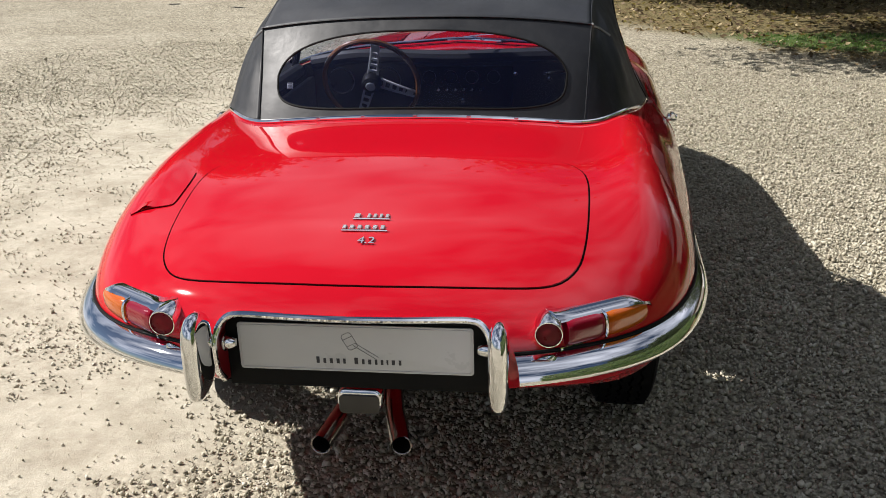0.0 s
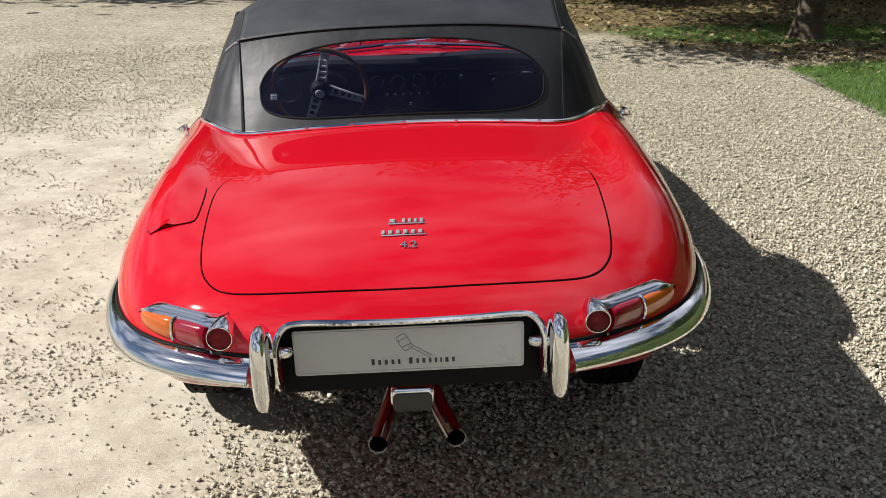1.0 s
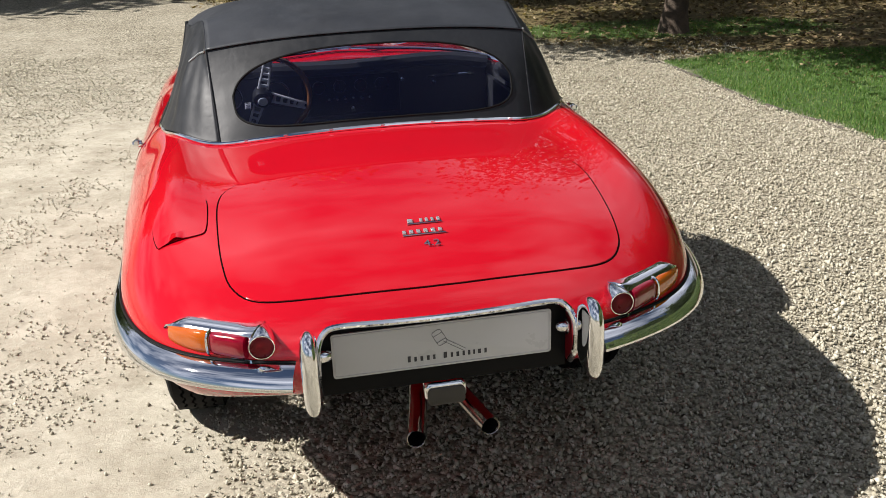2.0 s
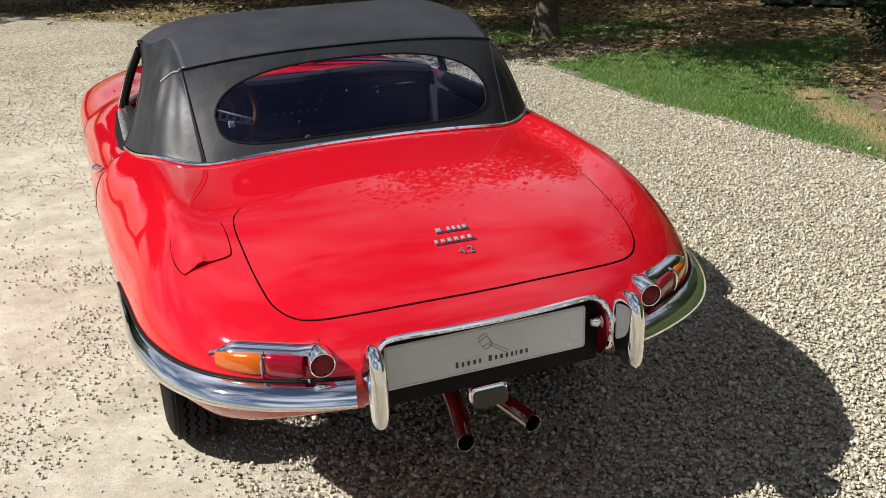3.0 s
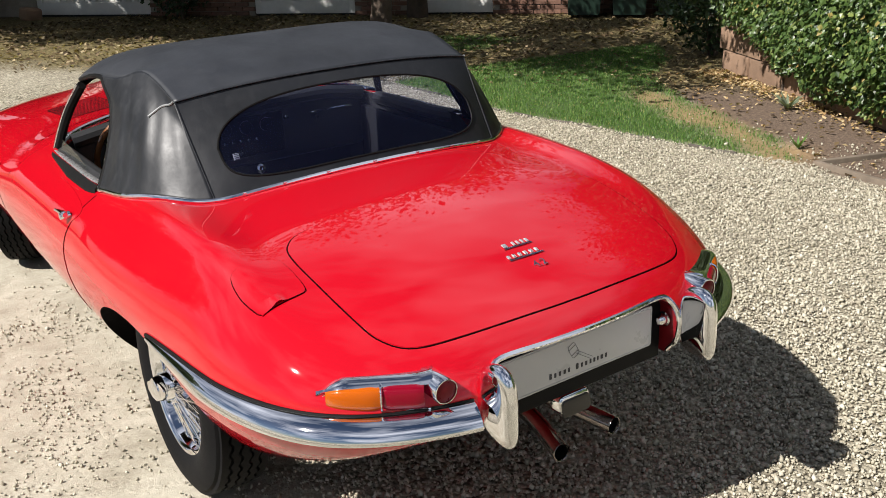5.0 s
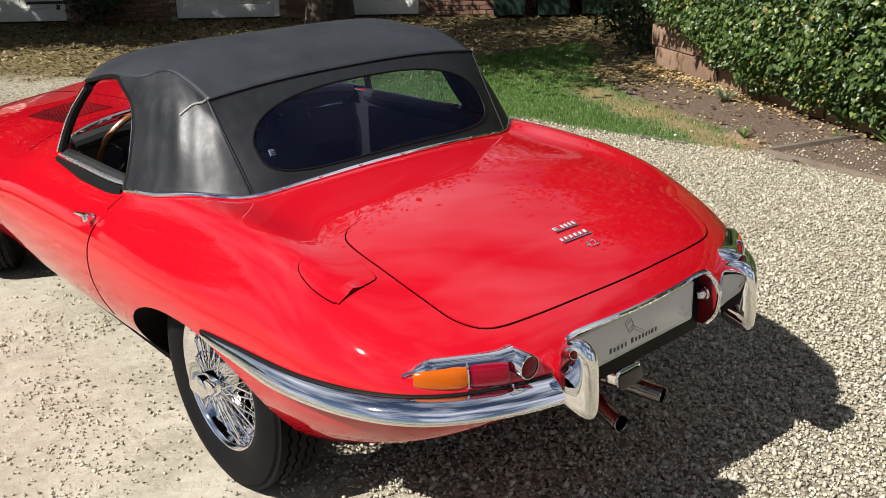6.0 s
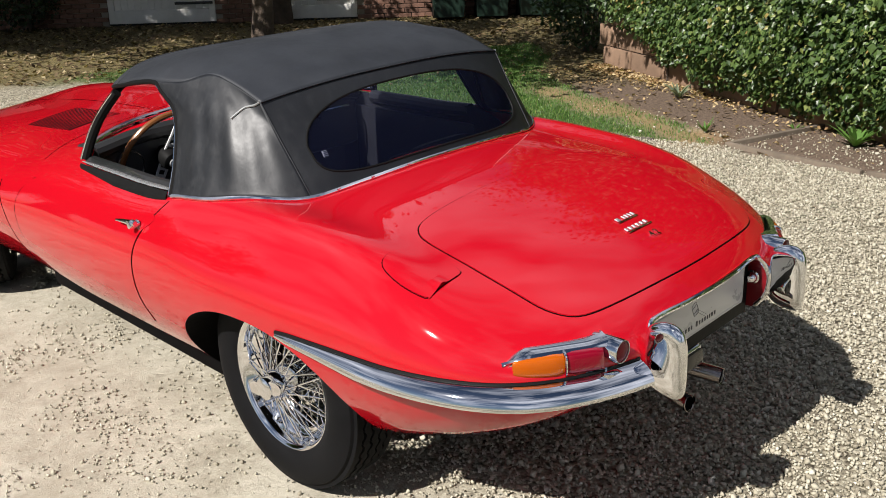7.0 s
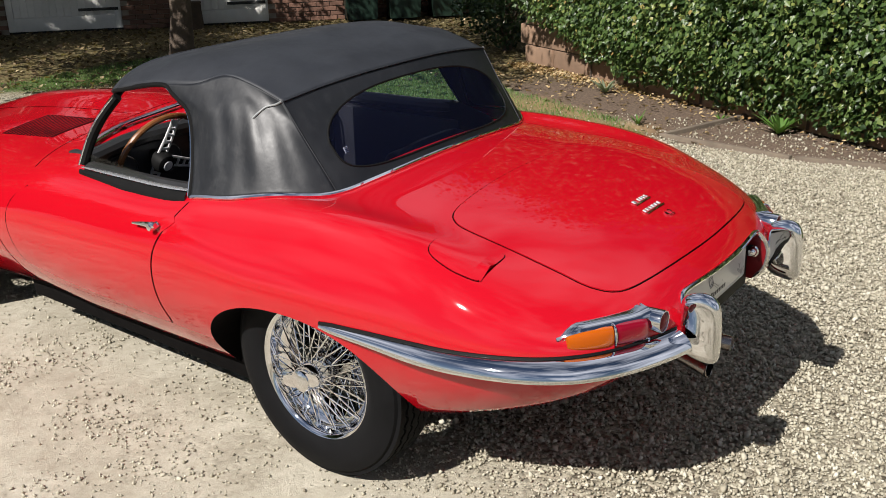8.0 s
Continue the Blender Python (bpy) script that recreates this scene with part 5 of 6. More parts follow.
def scattered(name, base_v, base_f, xyz, size, turns, material, squash=None):
    """Many copies of one small form joined into one mesh."""
    k, nv = len(xyz), len(base_v)
    a, b, c = turns.T
    ca, sa, cb, sb, cc, sc = np.cos(a), np.sin(a), np.cos(b), np.sin(b), np.cos(c), np.sin(c)
    R = np.empty((k, 3, 3))
    R[:, 0, 0], R[:, 0, 1], R[:, 0, 2] = ca * cb, ca * sb * sc - sa * cc, ca * sb * cc + sa * sc
    R[:, 1, 0], R[:, 1, 1], R[:, 1, 2] = sa * cb, sa * sb * sc + ca * cc, sa * sb * cc - ca * sc
    R[:, 2, 0], R[:, 2, 1], R[:, 2, 2] = -sb, cb * sc, cb * cc
    P = base_v[None] * size[:, None, :]
    P = np.einsum("kij,knj->kni", R, P)
    if squash is not None:
        P[:, :, 2] *= squash
    P = P + xyz[:, None, :]
    nf, per = len(base_f), len(base_f[0])
    loops = (np.array(base_f).ravel()[None] + (np.arange(k) * nv)[:, None]).ravel()
    me = bpy.data.meshes.new(name)
    me.vertices.add(k * nv)
    me.vertices.foreach_set("co", P.ravel().astype(np.float32))
    me.loops.add(len(loops))
    me.loops.foreach_set("vertex_index", loops.astype(np.int32))
    me.polygons.add(k * nf)
    me.polygons.foreach_set("loop_start", (np.arange(k * nf) * per).astype(np.int32))
    me.materials.append(material)
    me.update(calc_edges=True)
    me.validate()
    return me


STONE_V = np.array([(0.62, 0.10, 0.05), (-0.58, -0.08, 0.10), (0.08, 0.60, -0.06), (-0.05, -0.62, 0.04), (0.12, 0.06, 0.58), (-0.10, 0.08, -0.55)])
STONE_F = [(0, 2, 4), (2, 1, 4), (1, 3, 4), (3, 0, 4), (2, 0, 5), (1, 2, 5), (3, 1, 5), (0, 3, 5)]


def gravel_material():
    m, n, l, b = shader("gravel_stone")
    r = n.new("ShaderNodeNewGeometry").outputs["Random Per Island"]
    col = ramp(n, l, r, [(0.0, (0.24, 0.21, 0.155)), (0.25, (0.38, 0.345, 0.26)), (0.6, (0.48, 0.443, 0.34)), (0.9, (0.56, 0.523, 0.415)), (1.0, (0.68, 0.64, 0.53))])
    grain = noise_tex(n, l, 300.0, 4, 0.6, position(n))
    col = mixed(n, l, 1.0, col, ramp(n, l, grain, [(0.3, (0.8, 0.8, 0.8)), (0.7, (1, 1, 1))]), "MULTIPLY")
    l.new(col, b.inputs["Base Color"])
    b.inputs["Roughness"].default_value = 0.85
    b.inputs["Specular IOR Level"].default_value = 0.3
    return m


def build_gravel():
    tries = 560000
    x = rng.uniform(-4.6, 4.6, tries)
    y = -2.3 + rng.beta(1.0, 2.2, tries) * 10.5
    sand, grass, soil = sand_zone(x, y), grass_zone(x, y), soil_zone(x, y)
    clump = step(wobble(x, y, 3.6, 21) + 0.7 * wobble(x, y, 9.0, 24) - 0.30, 0.55)
    chance = np.clip(1.0 - sand * (0.96 - 0.55 * clump), 0, 1) * (1 - np.maximum(np.maximum(grass, 0.985 * (inside(LAWN, x, y) > -0.02)), soil * np.where(y < 1.3, 0.88, 0.98)))
    fade = step(x + 4.3 + 0.7 * wobble(x, y, 2.5, 22), 1.6) * step(7.6 - y + 1.2 * wobble(x, y, 2.0, 23), 3.0) * step(y + 2.0, 1.0)
    ok = rng.uniform(0, 1, tries) < chance * 0.56 * fade
    x, y, sand = x[ok], y[ok], sand[ok]
    k = len(x)
    s = np.clip(rng.lognormal(math.log(0.0098), 0.36, k), 0.005, 0.026) * (1 - 0.30 * sand)
    size = np.stack([s * rng.uniform(0.8, 1.4, k), s * rng.uniform(0.7, 1.1, k), s * rng.uniform(0.6, 1.0, k)], 1)
    z = s * (0.24 - 0.20 * sand)
    me = scattered("gravel", STONE_V, STONE_F, np.stack([x, y, z], 1), size, rng.uniform(0, 6.28, (k, 3)), gravel_material())
    tagged(new("gravel", me), "loose pale crushed gravel stones on the drive", "gravel", kind="stuff")


build_gravel()

# ---------------------------------------------------------------- planting
LEAF_V = np.array([(0, -0.5, 0), (0.42, -0.12, 0.06), (0.22, 0.12, 0.04), (0, 0.5, -0.06), (-0.22, 0.12, 0.04), (-0.42, -0.12, 0.06), (0, 0.0, -0.03)])
LEAF_F = [(0, 1, 6), (1, 2, 6), (2, 3, 6), (3, 4, 6), (4, 5, 6), (5, 0, 6)]
IVY_V = np.array([(0, -0.5, 0), (0.42, -0.14, 0.06), (0.20, 0.14, 0.04), (0, 0.5, -0.06), (-0.20, 0.14, 0.04), (-0.42, -0.14, 0.06)])
IVY_F = [(0, 1, 2), (0, 2, 3), (0, 3, 4), (0, 4, 5)]
DROP_V = np.array([(0, -0.5, 0), (0.28, 0, 0.08), (0, 0.5, 0), (-0.28, 0, 0.08)])
DROP_F = [(0, 1, 2), (0, 2, 3)]


def leaf_material(name, stops, rough=0.4):
    m, n, l, b = shader(name)
    r = n.new("ShaderNodeNewGeometry").outputs["Random Per Island"]
    col = ramp(n, l, r, stops)
    col = mixed(n, l, 1.0, col, ramp(n, l, noise_tex(n, l, 40.0, 3, 0.5, position(n)), [(0.3, (0.75, 0.75, 0.75)), (0.7, (1, 1, 1))]), "MULTIPLY")
    l.new(col, b.inputs["Base Color"])
    b.inputs["Roughness"].default_value = rough
    b.inputs["Specular IOR Level"].default_value = 0.45
    tr = n.new("ShaderNodeBsdfTranslucent")
    l.new(mixed(n, l, 1.0, col, (1.3, 1.5, 0.6), "MULTIPLY"), tr.inputs["Color"])
    mx = n.new("ShaderNodeMixShader")
    mx.inputs[0].default_value = 0.25
    l.new(b.outputs["BSDF"], mx.inputs[1])
    l.new(tr.outputs["BSDF"], mx.inputs[2])
    l.new(mx.outputs["Shader"], n["Material Output"].inputs["Surface"])
    return m


IVY = leaf_material("ivy_leaf", [(0.0, (0.024, 0.052, 0.014)), (0.5, (0.070, 0.125, 0.032)), (0.85, (0.14, 0.205, 0.056)), (0.97, (0.26, 0.30, 0.085)), (1.0, (0.36, 0.23, 0.08))], 0.38)
SHRUB = leaf_material("shrub_leaf", [(0.0, (0.014, 0.030, 0.012)), (0.6, (0.030, 0.055, 0.020)), (1.0, (0.055, 0.085, 0.03))], 0.35)
CROWN = leaf_material("tree_leaf", [(0.0, (0.022, 0.036, 0.010)), (0.6, (0.035, 0.058, 0.016)), (1.0, (0.055, 0.075, 0.022))], 0.6)
GRASS = leaf_material("grass_blade", [(0.0, (0.05, 0.12, 0.020)), (0.6, (0.105, 0.215, 0.040)), (0.90, (0.19, 0.30, 0.07)), (1.0, (0.34, 0.30, 0.13))], 0.5)
STRAW = leaf_material("dry_leaf", [(0.0, (0.05, 0.03, 0.014)), (0.4, (0.13, 0.085, 0.040)), (0.8, (0.27, 0.19, 0.10)), (1.0, (0.52, 0.42, 0.26))], 0.7)
GOLD = leaf_material("pale_dry_leaf", [(0.0, (0.22, 0.12, 0.05)), (0.4, (0.46, 0.30, 0.14)), (1.0, (0.68, 0.54, 0.32))], 0.7)
BARK = surface("bark", (0.085, 0.062, 0.045), 0.9, 0.0, 0.45, 14.0, 0.02, 30.0)
SANDSTONE = surface("sandstone", (0.29, 0.185, 0.12), 0.92, 0.0, 0.22, 9.0, 0.006, 45.0, per_object=0.28)
BRICK = surface("brown_brick", (0.20, 0.105, 0.072), 0.9, 0.0, 0.25, 25.0, 0.003, 90.0, per_object=0.4)
MORTAR = surface("mortar", (0.26, 0.23, 0.19), 0.95, 0.0, 0.2, 30.0, 0.003, 120.0)
WHITE_TIMBER = surface("white_painted_timber", (0.72, 0.71, 0.67), 0.55, 0.0, 0.10, 12.0, 0.0012, 60.0, per_object=0.12)
DARK_TIMBER = surface("dark_timber", (0.030, 0.024, 0.020), 0.8, 0.0, 0.3, 18.0, 0.003, 50.0, per_object=0.25)
GREY_TIMBER = surface("weathered_timber", (0.17, 0.135, 0.10), 0.9, 0.0, 0.25, 20.0, 0.003, 60.0, per_object=0.2)
IRON = surface("black_iron", (0.012, 0.012, 0.012), 0.6, 0.0, 0.3, 25.0)
BIN = surface("green_plastic", (0.006, 0.020, 0.012), 0.5, 0.0, 0.2, 8.0)


def build_grass():
    tries = 340000
    x, y = rng.uniform(2.2, 7.4, tries), rng.uniform(1.1, 8.8, tries)
    g = grass_zone(x, y) * np.clip(0.75 + 0.5 * wobble(x, y, 4.0, 31), 0.15, 1)
    ok = rng.uniform(0, 1, tries) < g * np.where(y < 6.2, 0.95, 0.5)
    x, y = x[ok], y[ok]
    k = len(x)
    blade = np.array([(-0.5, 0, 0), (0.5, 0, 0), (0.3, 0.12, 0.6), (-0.3, 0.12, 0.6), (0, 0.4, 1.0)])
    h = rng.uniform(0.010, 0.024, k) * (1 + 0.5 * step(wobble(x, y, 3, 33), 0.8))
    size = np.stack([np.full(k, 0.0055), h, h], 1)
    turn = np.stack([rng.uniform(0, 6.28, k), rng.normal(0, 0.15, k), rng.normal(0, 0.3, k)], 1)
    me = scattered("grass", blade, [(0, 1, 2), (0, 2, 3), (3, 2, 4)], np.stack([x, y, np.full(k, -0.004)], 1), size, turn, GRASS)
    tagged(new("grass", me), "short patchy green lawn grass", "grass", kind="stuff")


build_grass()


def leaf_spots(k):
    """Spots along the wall's foot, thickest near its end, and a few strewn over the bed."""
    along = 6.38 - 0.435 * rng.exponential(1.1, k)
    off = np.where(rng.uniform(0, 1, k) < 0.86, rng.normal(-0.13, 0.10, k), rng.uniform(-1.0, 0.1, k))
    return along + off * 0.9, 3.92 + (along - 6.38) / 0.483 - off * 0.435


def build_litter():
    tries = 60000
    x, y = rng.uniform(-3.0, 10.5, tries), rng.uniform(0.8, 14.5, tries)
    dense = litter_zone(x, y) * (1 - 0.7 * grass_zone(x, y)) * 0.85
    bed = 0.20 * soil_zone(x, y)
    ok = rng.uniform(0, 1, tries) < np.maximum(dense * np.where(y > 6, 0.55, 1.0), bed)
    px, py = leaf_spots(2400)
    k = len(px)
    s = rng.uniform(0.02, 0.05, k)
    me = scattered("leaf_drift", DROP_V, DROP_F, np.stack([px, py, rng.uniform(0.004, 0.035, k)], 1), np.stack([s, s, s], 1),
                   np.stack([rng.uniform(0, 6.28, k), rng.normal(0, 0.4, k), rng.normal(0, 0.4, k)], 1), GOLD)
    tagged(new("leaf_drift", me), "drift of pale golden fallen leaves along the wall foot", "leaves", kind="stuff")
    x, y = x[ok], y[ok]
    k = len(x)
    s = rng.uniform(0.03, 0.075, k) * np.where(y > 6, 1.25, 0.85)
    me = scattered("fallen_leaves", DROP_V, DROP_F, np.stack([x, y, rng.uniform(0.003, 0.02, k)], 1), np.stack([s, s, s], 1),
                   np.stack([rng.uniform(0, 6.28, k), rng.normal(0, 0.35, k), rng.normal(0, 0.35, k)], 1), STRAW)
    tagged(new("fallen_leaves", me), "dry brown and straw-coloured fallen leaves", "leaves", kind="stuff")


build_litter()

# ---------------------------------------------------------------- retaining wall with ivy
W0, W1 = np.array([6.38, 3.92]), np.array([2.55, -4.0])
WALL_DIR = (W1 - W0) / np.linalg.norm(W1 - W0)
WALL_OUT = np.array([WALL_DIR[1], -WALL_DIR[0]])
WALL_LEN = float(np.linalg.norm(W1 - W0))
wall_m = Matrix(((WALL_DIR[0], -WALL_OUT[0], 0, W0[0]), (WALL_DIR[1], -WALL_OUT[1], 0, W0[1]), (0, 0, 1, 0), (0, 0, 0, 1)))
garden_wall = tagged(new("wall_east", mesh_of("wall_east", moved(rounded_box(WALL_LEN, 0.24, 1.55, 0.01), pose(WALL_LEN / 2, 0.16, 0.755)), MORTAR)),
                     "low red sandstone garden wall overgrown with ivy", "wall", kind="structure")
garden_wall.matrix_basis = wall_m
blocks = [mesh_of("stone_block", rounded_box(w, 0.10, 0.215, 0.012, 2), SANDSTONE) for w in (0.36, 0.46, 0.56)]
for course in range(7):
    x = -0.02 - 0.13 * (course % 2)
    while x < WALL_LEN - 0.3:
        i = rng.integers(0, 3)
        w = (0.36, 0.46, 0.56)[i]
        part("stone_block", blocks[i], SANDSTONE, garden_wall, m=pose(x + w / 2, 0.03 + rng.normal(0, 0.006), 0.108 + course * 0.223, rng.normal(0, 0.4), 0, rng.normal(0, 0.6)))
        x += w + 0.010
# return end of the wall
end_blocks = [pose(-0.02, 0.20, 0.108 + c * 0.223, 0, 0, 90) for c in range(6)]
for m in end_blocks:
    part("stone_block", blocks[0], SANDSTONE, garden_wall, m=m)


def ivy_front(s, h):
    """How far the ivy stands out from the wall face, along it and up it."""
    swell = 0.16 + 0.20 * np.clip(s / 2.0, 0, 1)
    return swell * np.clip(1.25 - ((h - 1.0) / 0.95) ** 2, 0.15, 1) + 0.07 * wobble(s * 1.0, h * 1.0, 3.0, 41) + 0.04 * wobble(s, h, 8.0, 42)


ivy = thing("ivy_hedge", "dense glossy green ivy hanging over the garden wall", "ivy", at=Matrix.Identity(4))
tries = 84000
s_ = rng.uniform(-0.35, WALL_LEN, tries)
h_ = rng.uniform(0.04, 2.15, tries)
low = np.interp(s_, [-0.4, 0.0, 0.5, 0.9, 1.4, 2.2, 3.2, 8.8], [0.75, 0.66, 0.50, 0.40, 0.24, 0.13, 0.06, 0.04]) + 0.10 * wobble(s_, s_ * 0.3, 7.0, 43)
keep = (h_ > low) & (rng.uniform(0, 1, tries) < np.where(h_ < low + 0.1, 0.5, 1.0))
s_, h_ = s_[keep], h_[keep]
out_ = ivy_front(s_, h_) * rng.uniform(0.62, 1.06, len(s_)) + 0.02
top_s, top_o = rng.uniform(-0.2, WALL_LEN, 15000), rng.uniform(-0.75, 0.30, 15000)
top_h = 2.12 - 0.35 * np.clip((np.abs(top_o + 0.2) - 0.25) / 0.5, 0, 1) ** 2 + 0.07 * wobble(top_s, top_o, 5.0, 44) + rng.uniform(-0.08, 0.05, 15000)
s_, h_, out_ = np.concatenate([s_, top_s]), np.concatenate([h_, top_h]), np.concatenate([out_, top_o])
xy = W0[None] + s_[:, None] * WALL_DIR + out_[:, None] * WALL_OUT
k = len(s_)
yaw = math.atan2(WALL_OUT[1], WALL_OUT[0]) - math.pi / 2
sz = rng.uniform(0.028, 0.058, k)
turn = np.stack([yaw + math.pi + rng.normal(0, 0.6, k), rng.normal(0, 0.55, k), np.full(k, -2.15) + rng.normal(0, 0.45, k)], 1)
me = scattered("ivy_leaves", IVY_V, IVY_F, np.column_stack([xy, h_]), np.stack([sz, sz, sz], 1), turn, IVY)
tagged(part("ivy_leaves", me, IVY, ivy), kind="stuff")
one_leaf = mesh_of("ivy_leaf", (LEAF_V, LEAF_F), IVY, smooth=False)
for i in range(280):
    s, h = rng.uniform(0.3, 5.2), rng.uniform(0.35, 1.25)
    if h < np.interp(s, [0, 0.9, 2.6], [0.72, 0.55, 0.25]):
        continue
    o = float(ivy_front(np.array(s), np.array(h))) * 1.05 + 0.03
    p = W0 + s * WALL_DIR + o * WALL_OUT
    q = rng.uniform(0.045, 0.08)
    part("ivy_leaf", one_leaf, IVY, ivy, m=Matrix.Translation((p[0], p[1], h)) @ Matrix.Rotation(yaw + math.pi + rng.normal(0, 0.5), 4, "Z") @ Matrix.Rotation(rng.normal(0, 0.4), 4, "Y")
         @ Matrix.Rotation(-2.15 + rng.normal(0, 0.3), 4, "X") @ Matrix.Scale(q, 4))
for i in range(9):
    s = rng.uniform(0.0, 6.0)
    pts = [W0 + (s + 0.25 * t) * WALL_DIR + (0.03 + 0.1 * t) * WALL_OUT for t in np.linspace(0, 1, 5)]
    part("ivy_stem", tube([(p[0], p[1], 0.02 + 0.35 * j) for j, p in enumerate(pts)], np.linspace(0.012, 0.005, 5), 6), BARK, ivy)
# added dark sheet behind the leaves, coloured as the shade inside the ivy
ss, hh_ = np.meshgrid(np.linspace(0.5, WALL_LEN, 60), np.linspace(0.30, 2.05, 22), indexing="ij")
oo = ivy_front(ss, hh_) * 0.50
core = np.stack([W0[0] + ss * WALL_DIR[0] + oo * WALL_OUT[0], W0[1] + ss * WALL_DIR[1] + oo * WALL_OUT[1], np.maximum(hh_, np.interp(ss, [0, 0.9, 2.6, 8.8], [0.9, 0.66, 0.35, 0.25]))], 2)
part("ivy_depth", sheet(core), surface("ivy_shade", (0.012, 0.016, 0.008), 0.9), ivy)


def bush(name, label, cx, cy, rx, ry, hgt, leaves, size, material, seed):
    r = np.random.default_rng(seed)
    ob = thing(name, label, "bush", at=pose(cx, cy, 0))
    d = r.normal(0, 1, (leaves, 3))
    d /= np.linalg.norm(d, axis=1)[:, None]
    rad = r.uniform(0.45, 1.0, leaves) ** 0.5
    lump = 1 + 0.22 * wobble(d[:, 0] * 2, d[:, 1] * 2 + d[:, 2], 2.5, seed)
    p = d * (rad * lump)[:, None] * np.array([rx, ry, hgt / 2]) + np.array([0, 0, hgt / 2 + 0.04])
    p = p[p[:, 2] > 0.02]
    k = len(p)
    s = r.uniform(0.7, 1.3, k) * size
    me = scattered("leaves", LEAF_V, LEAF_F, p, np.stack([s * 0.8, s * 1.3, s], 1), r.uniform(0, 6.28, (k, 3)), material)
    tagged(part("leaves", me, material, ob), kind="stuff")
    for i in range(7):
        a, t = r.uniform(0, 6.28), r.uniform(0.2, 0.7)
        part("stem", tube([(0.05 * math.cos(a), 0.05 * math.sin(a), 0), (t * rx * 0.5 * math.cos(a), t * ry * 0.5 * math.sin(a), hgt * 0.4), (t * rx * math.cos(a), t * ry * math.sin(a), hgt * 0.85)],
                          [0.018, 0.012, 0.005], 6), BARK, ob)
    return ob


bush("dark_shrub", "dark green leafy shrub at the end of the garden wall", 7.15, 4.75, 0.62, 0.62, 1.5, 4200, 0.055, SHRUB, 51)
bush("dark_shrub", "dark green leafy shrub beside the garage doors", 3.9, 13.45, 0.75, 0.6, 1.9, 2600, 0.07, SHRUB, 52)
bush("dark_shrub", "dark green leafy shrub beside the garage doors", 0.6, 15.9, 1.1, 0.6, 2.0, 2200, 0.08, SHRUB, 53)


def tuft(x, y, n, length, material, name, label, seed):
    r = np.random.default_rng(seed)
    ob = thing(name, label, "plant", at=pose(x, y, 0))
    for i in range(n):
        a = 6.28 * i / n + r.normal(0, 0.25)
        lean = r.uniform(0.35, 1.0)
        ln = length * r.uniform(0.7, 1.15)
        w = length * 0.10
        pts = []
        for t in np.linspace(0, 1, 6):
            d = ln * (t * lean)
            z = ln * (t - 0.45 * lean * t * t) * 0.8
            c, s = math.cos(a), math.sin(a)
            half_w = w * (1 - t) ** 0.6 * (0.5 + 0.5 * min(1, 3 * t)) / 1.2
            pts.append([(d * c - half_w * s, d * s + half_w * c, z), (d * c, d * s, z - 0.2 * half_w), (d * c + half_w * s, d * s - half_w * c, z)])
        part("leaf", sheet(np.array(pts)), material, ob, sharp=0)
    return ob


PALE_LEAF = leaf_material("pale_leaf", [(0.0, (0.10, 0.13, 0.08)), (1.0, (0.26, 0.30, 0.20))], 0.5)
tuft(5.25, 2.33, 26, 0.20, PALE_LEAF, "garden_plant", "small grey-green plant in bare soil", 61)
tuft(4.42, 0.42, 20, 0.26, GRASS, "garden_plant", "spiky green plant in the gravel bed", 62)
tuft(4.18, 1.45, 9, 0.16, GRASS, "weed", "small green weed at the lawn's edge", 63)
tuft(4.62, 0.95, 8, 0.12, GRASS, "weed", "small green weed beside the timber edging", 64)

# edging boards and stones
edge_runs = [((3.93, 1.10), (4.93, 0.83)), ((3.90, 1.12), (3.74, 0.10)), ((3.74, 0.07), (3.84, -0.60)), ((3.84, -0.62), (3.55, -2.0))]
for a, b in edge_runs:
    a, b = np.array(a), np.array(b)
    ln = float(np.linalg.norm(b - a))
    ob = part("edging_board", rounded_box(ln, 0.042, 0.09, 0.008, 2), GREY_TIMBER, None, m=pose((a[0] + b[0]) / 2, (a[1] + b[1]) / 2, -0.016, 0, 0, math.degrees(math.atan2(b[1] - a[1], b[0] - a[0]))))
    tagged(ob, "weathered grey timber edging board along the bed", "edging", "edging boards")
kerb_line = smooth_line([(3.38, 5.9), (3.39, 4.7), (3.39, 3.7), (3.54, 2.9), (3.64, 2.1), (3.82, 1.25)], 26)
kerb = thing("lawn_edging", "low dark stone edging along the lawn", "edging")
kerb_stone = mesh_of("edging_stone", rounded_box(0.185, 0.035, 0.06, 0.012, 2), surface("edging_stone", (0.11, 0.095, 0.075), 0.9, 0.0, 0.3, 20.0, 0.004, 60.0, per_object=0.3))
for a, b in zip(kerb_line[:-1], kerb_line[1:]):
    c = (a + b) / 2
    part("edging_stone", kerb_stone, BARK, kerb, m=pose(c[0], c[1], -0.026 + rng.normal(0, 0.007), rng.normal(0, 3), rng.normal(0, 2), math.degrees(math.atan2(b[1] - a[1], b[0] - a[0])) + rng.normal(0, 3)))

# ---------------------------------------------------------------- garage
GD = np.array([0.737, -0.676])
G0 = np.array([5.06, 12.87])
garage = thing("garage", "old brick garage with white timber double doors", "building",
               at=Matrix(((GD[0], 0.676, 0, G0[0]), (GD[1], 0.737, 0, G0[1]), (0, 0, 1, 0), (0, 0, 0, 1))))
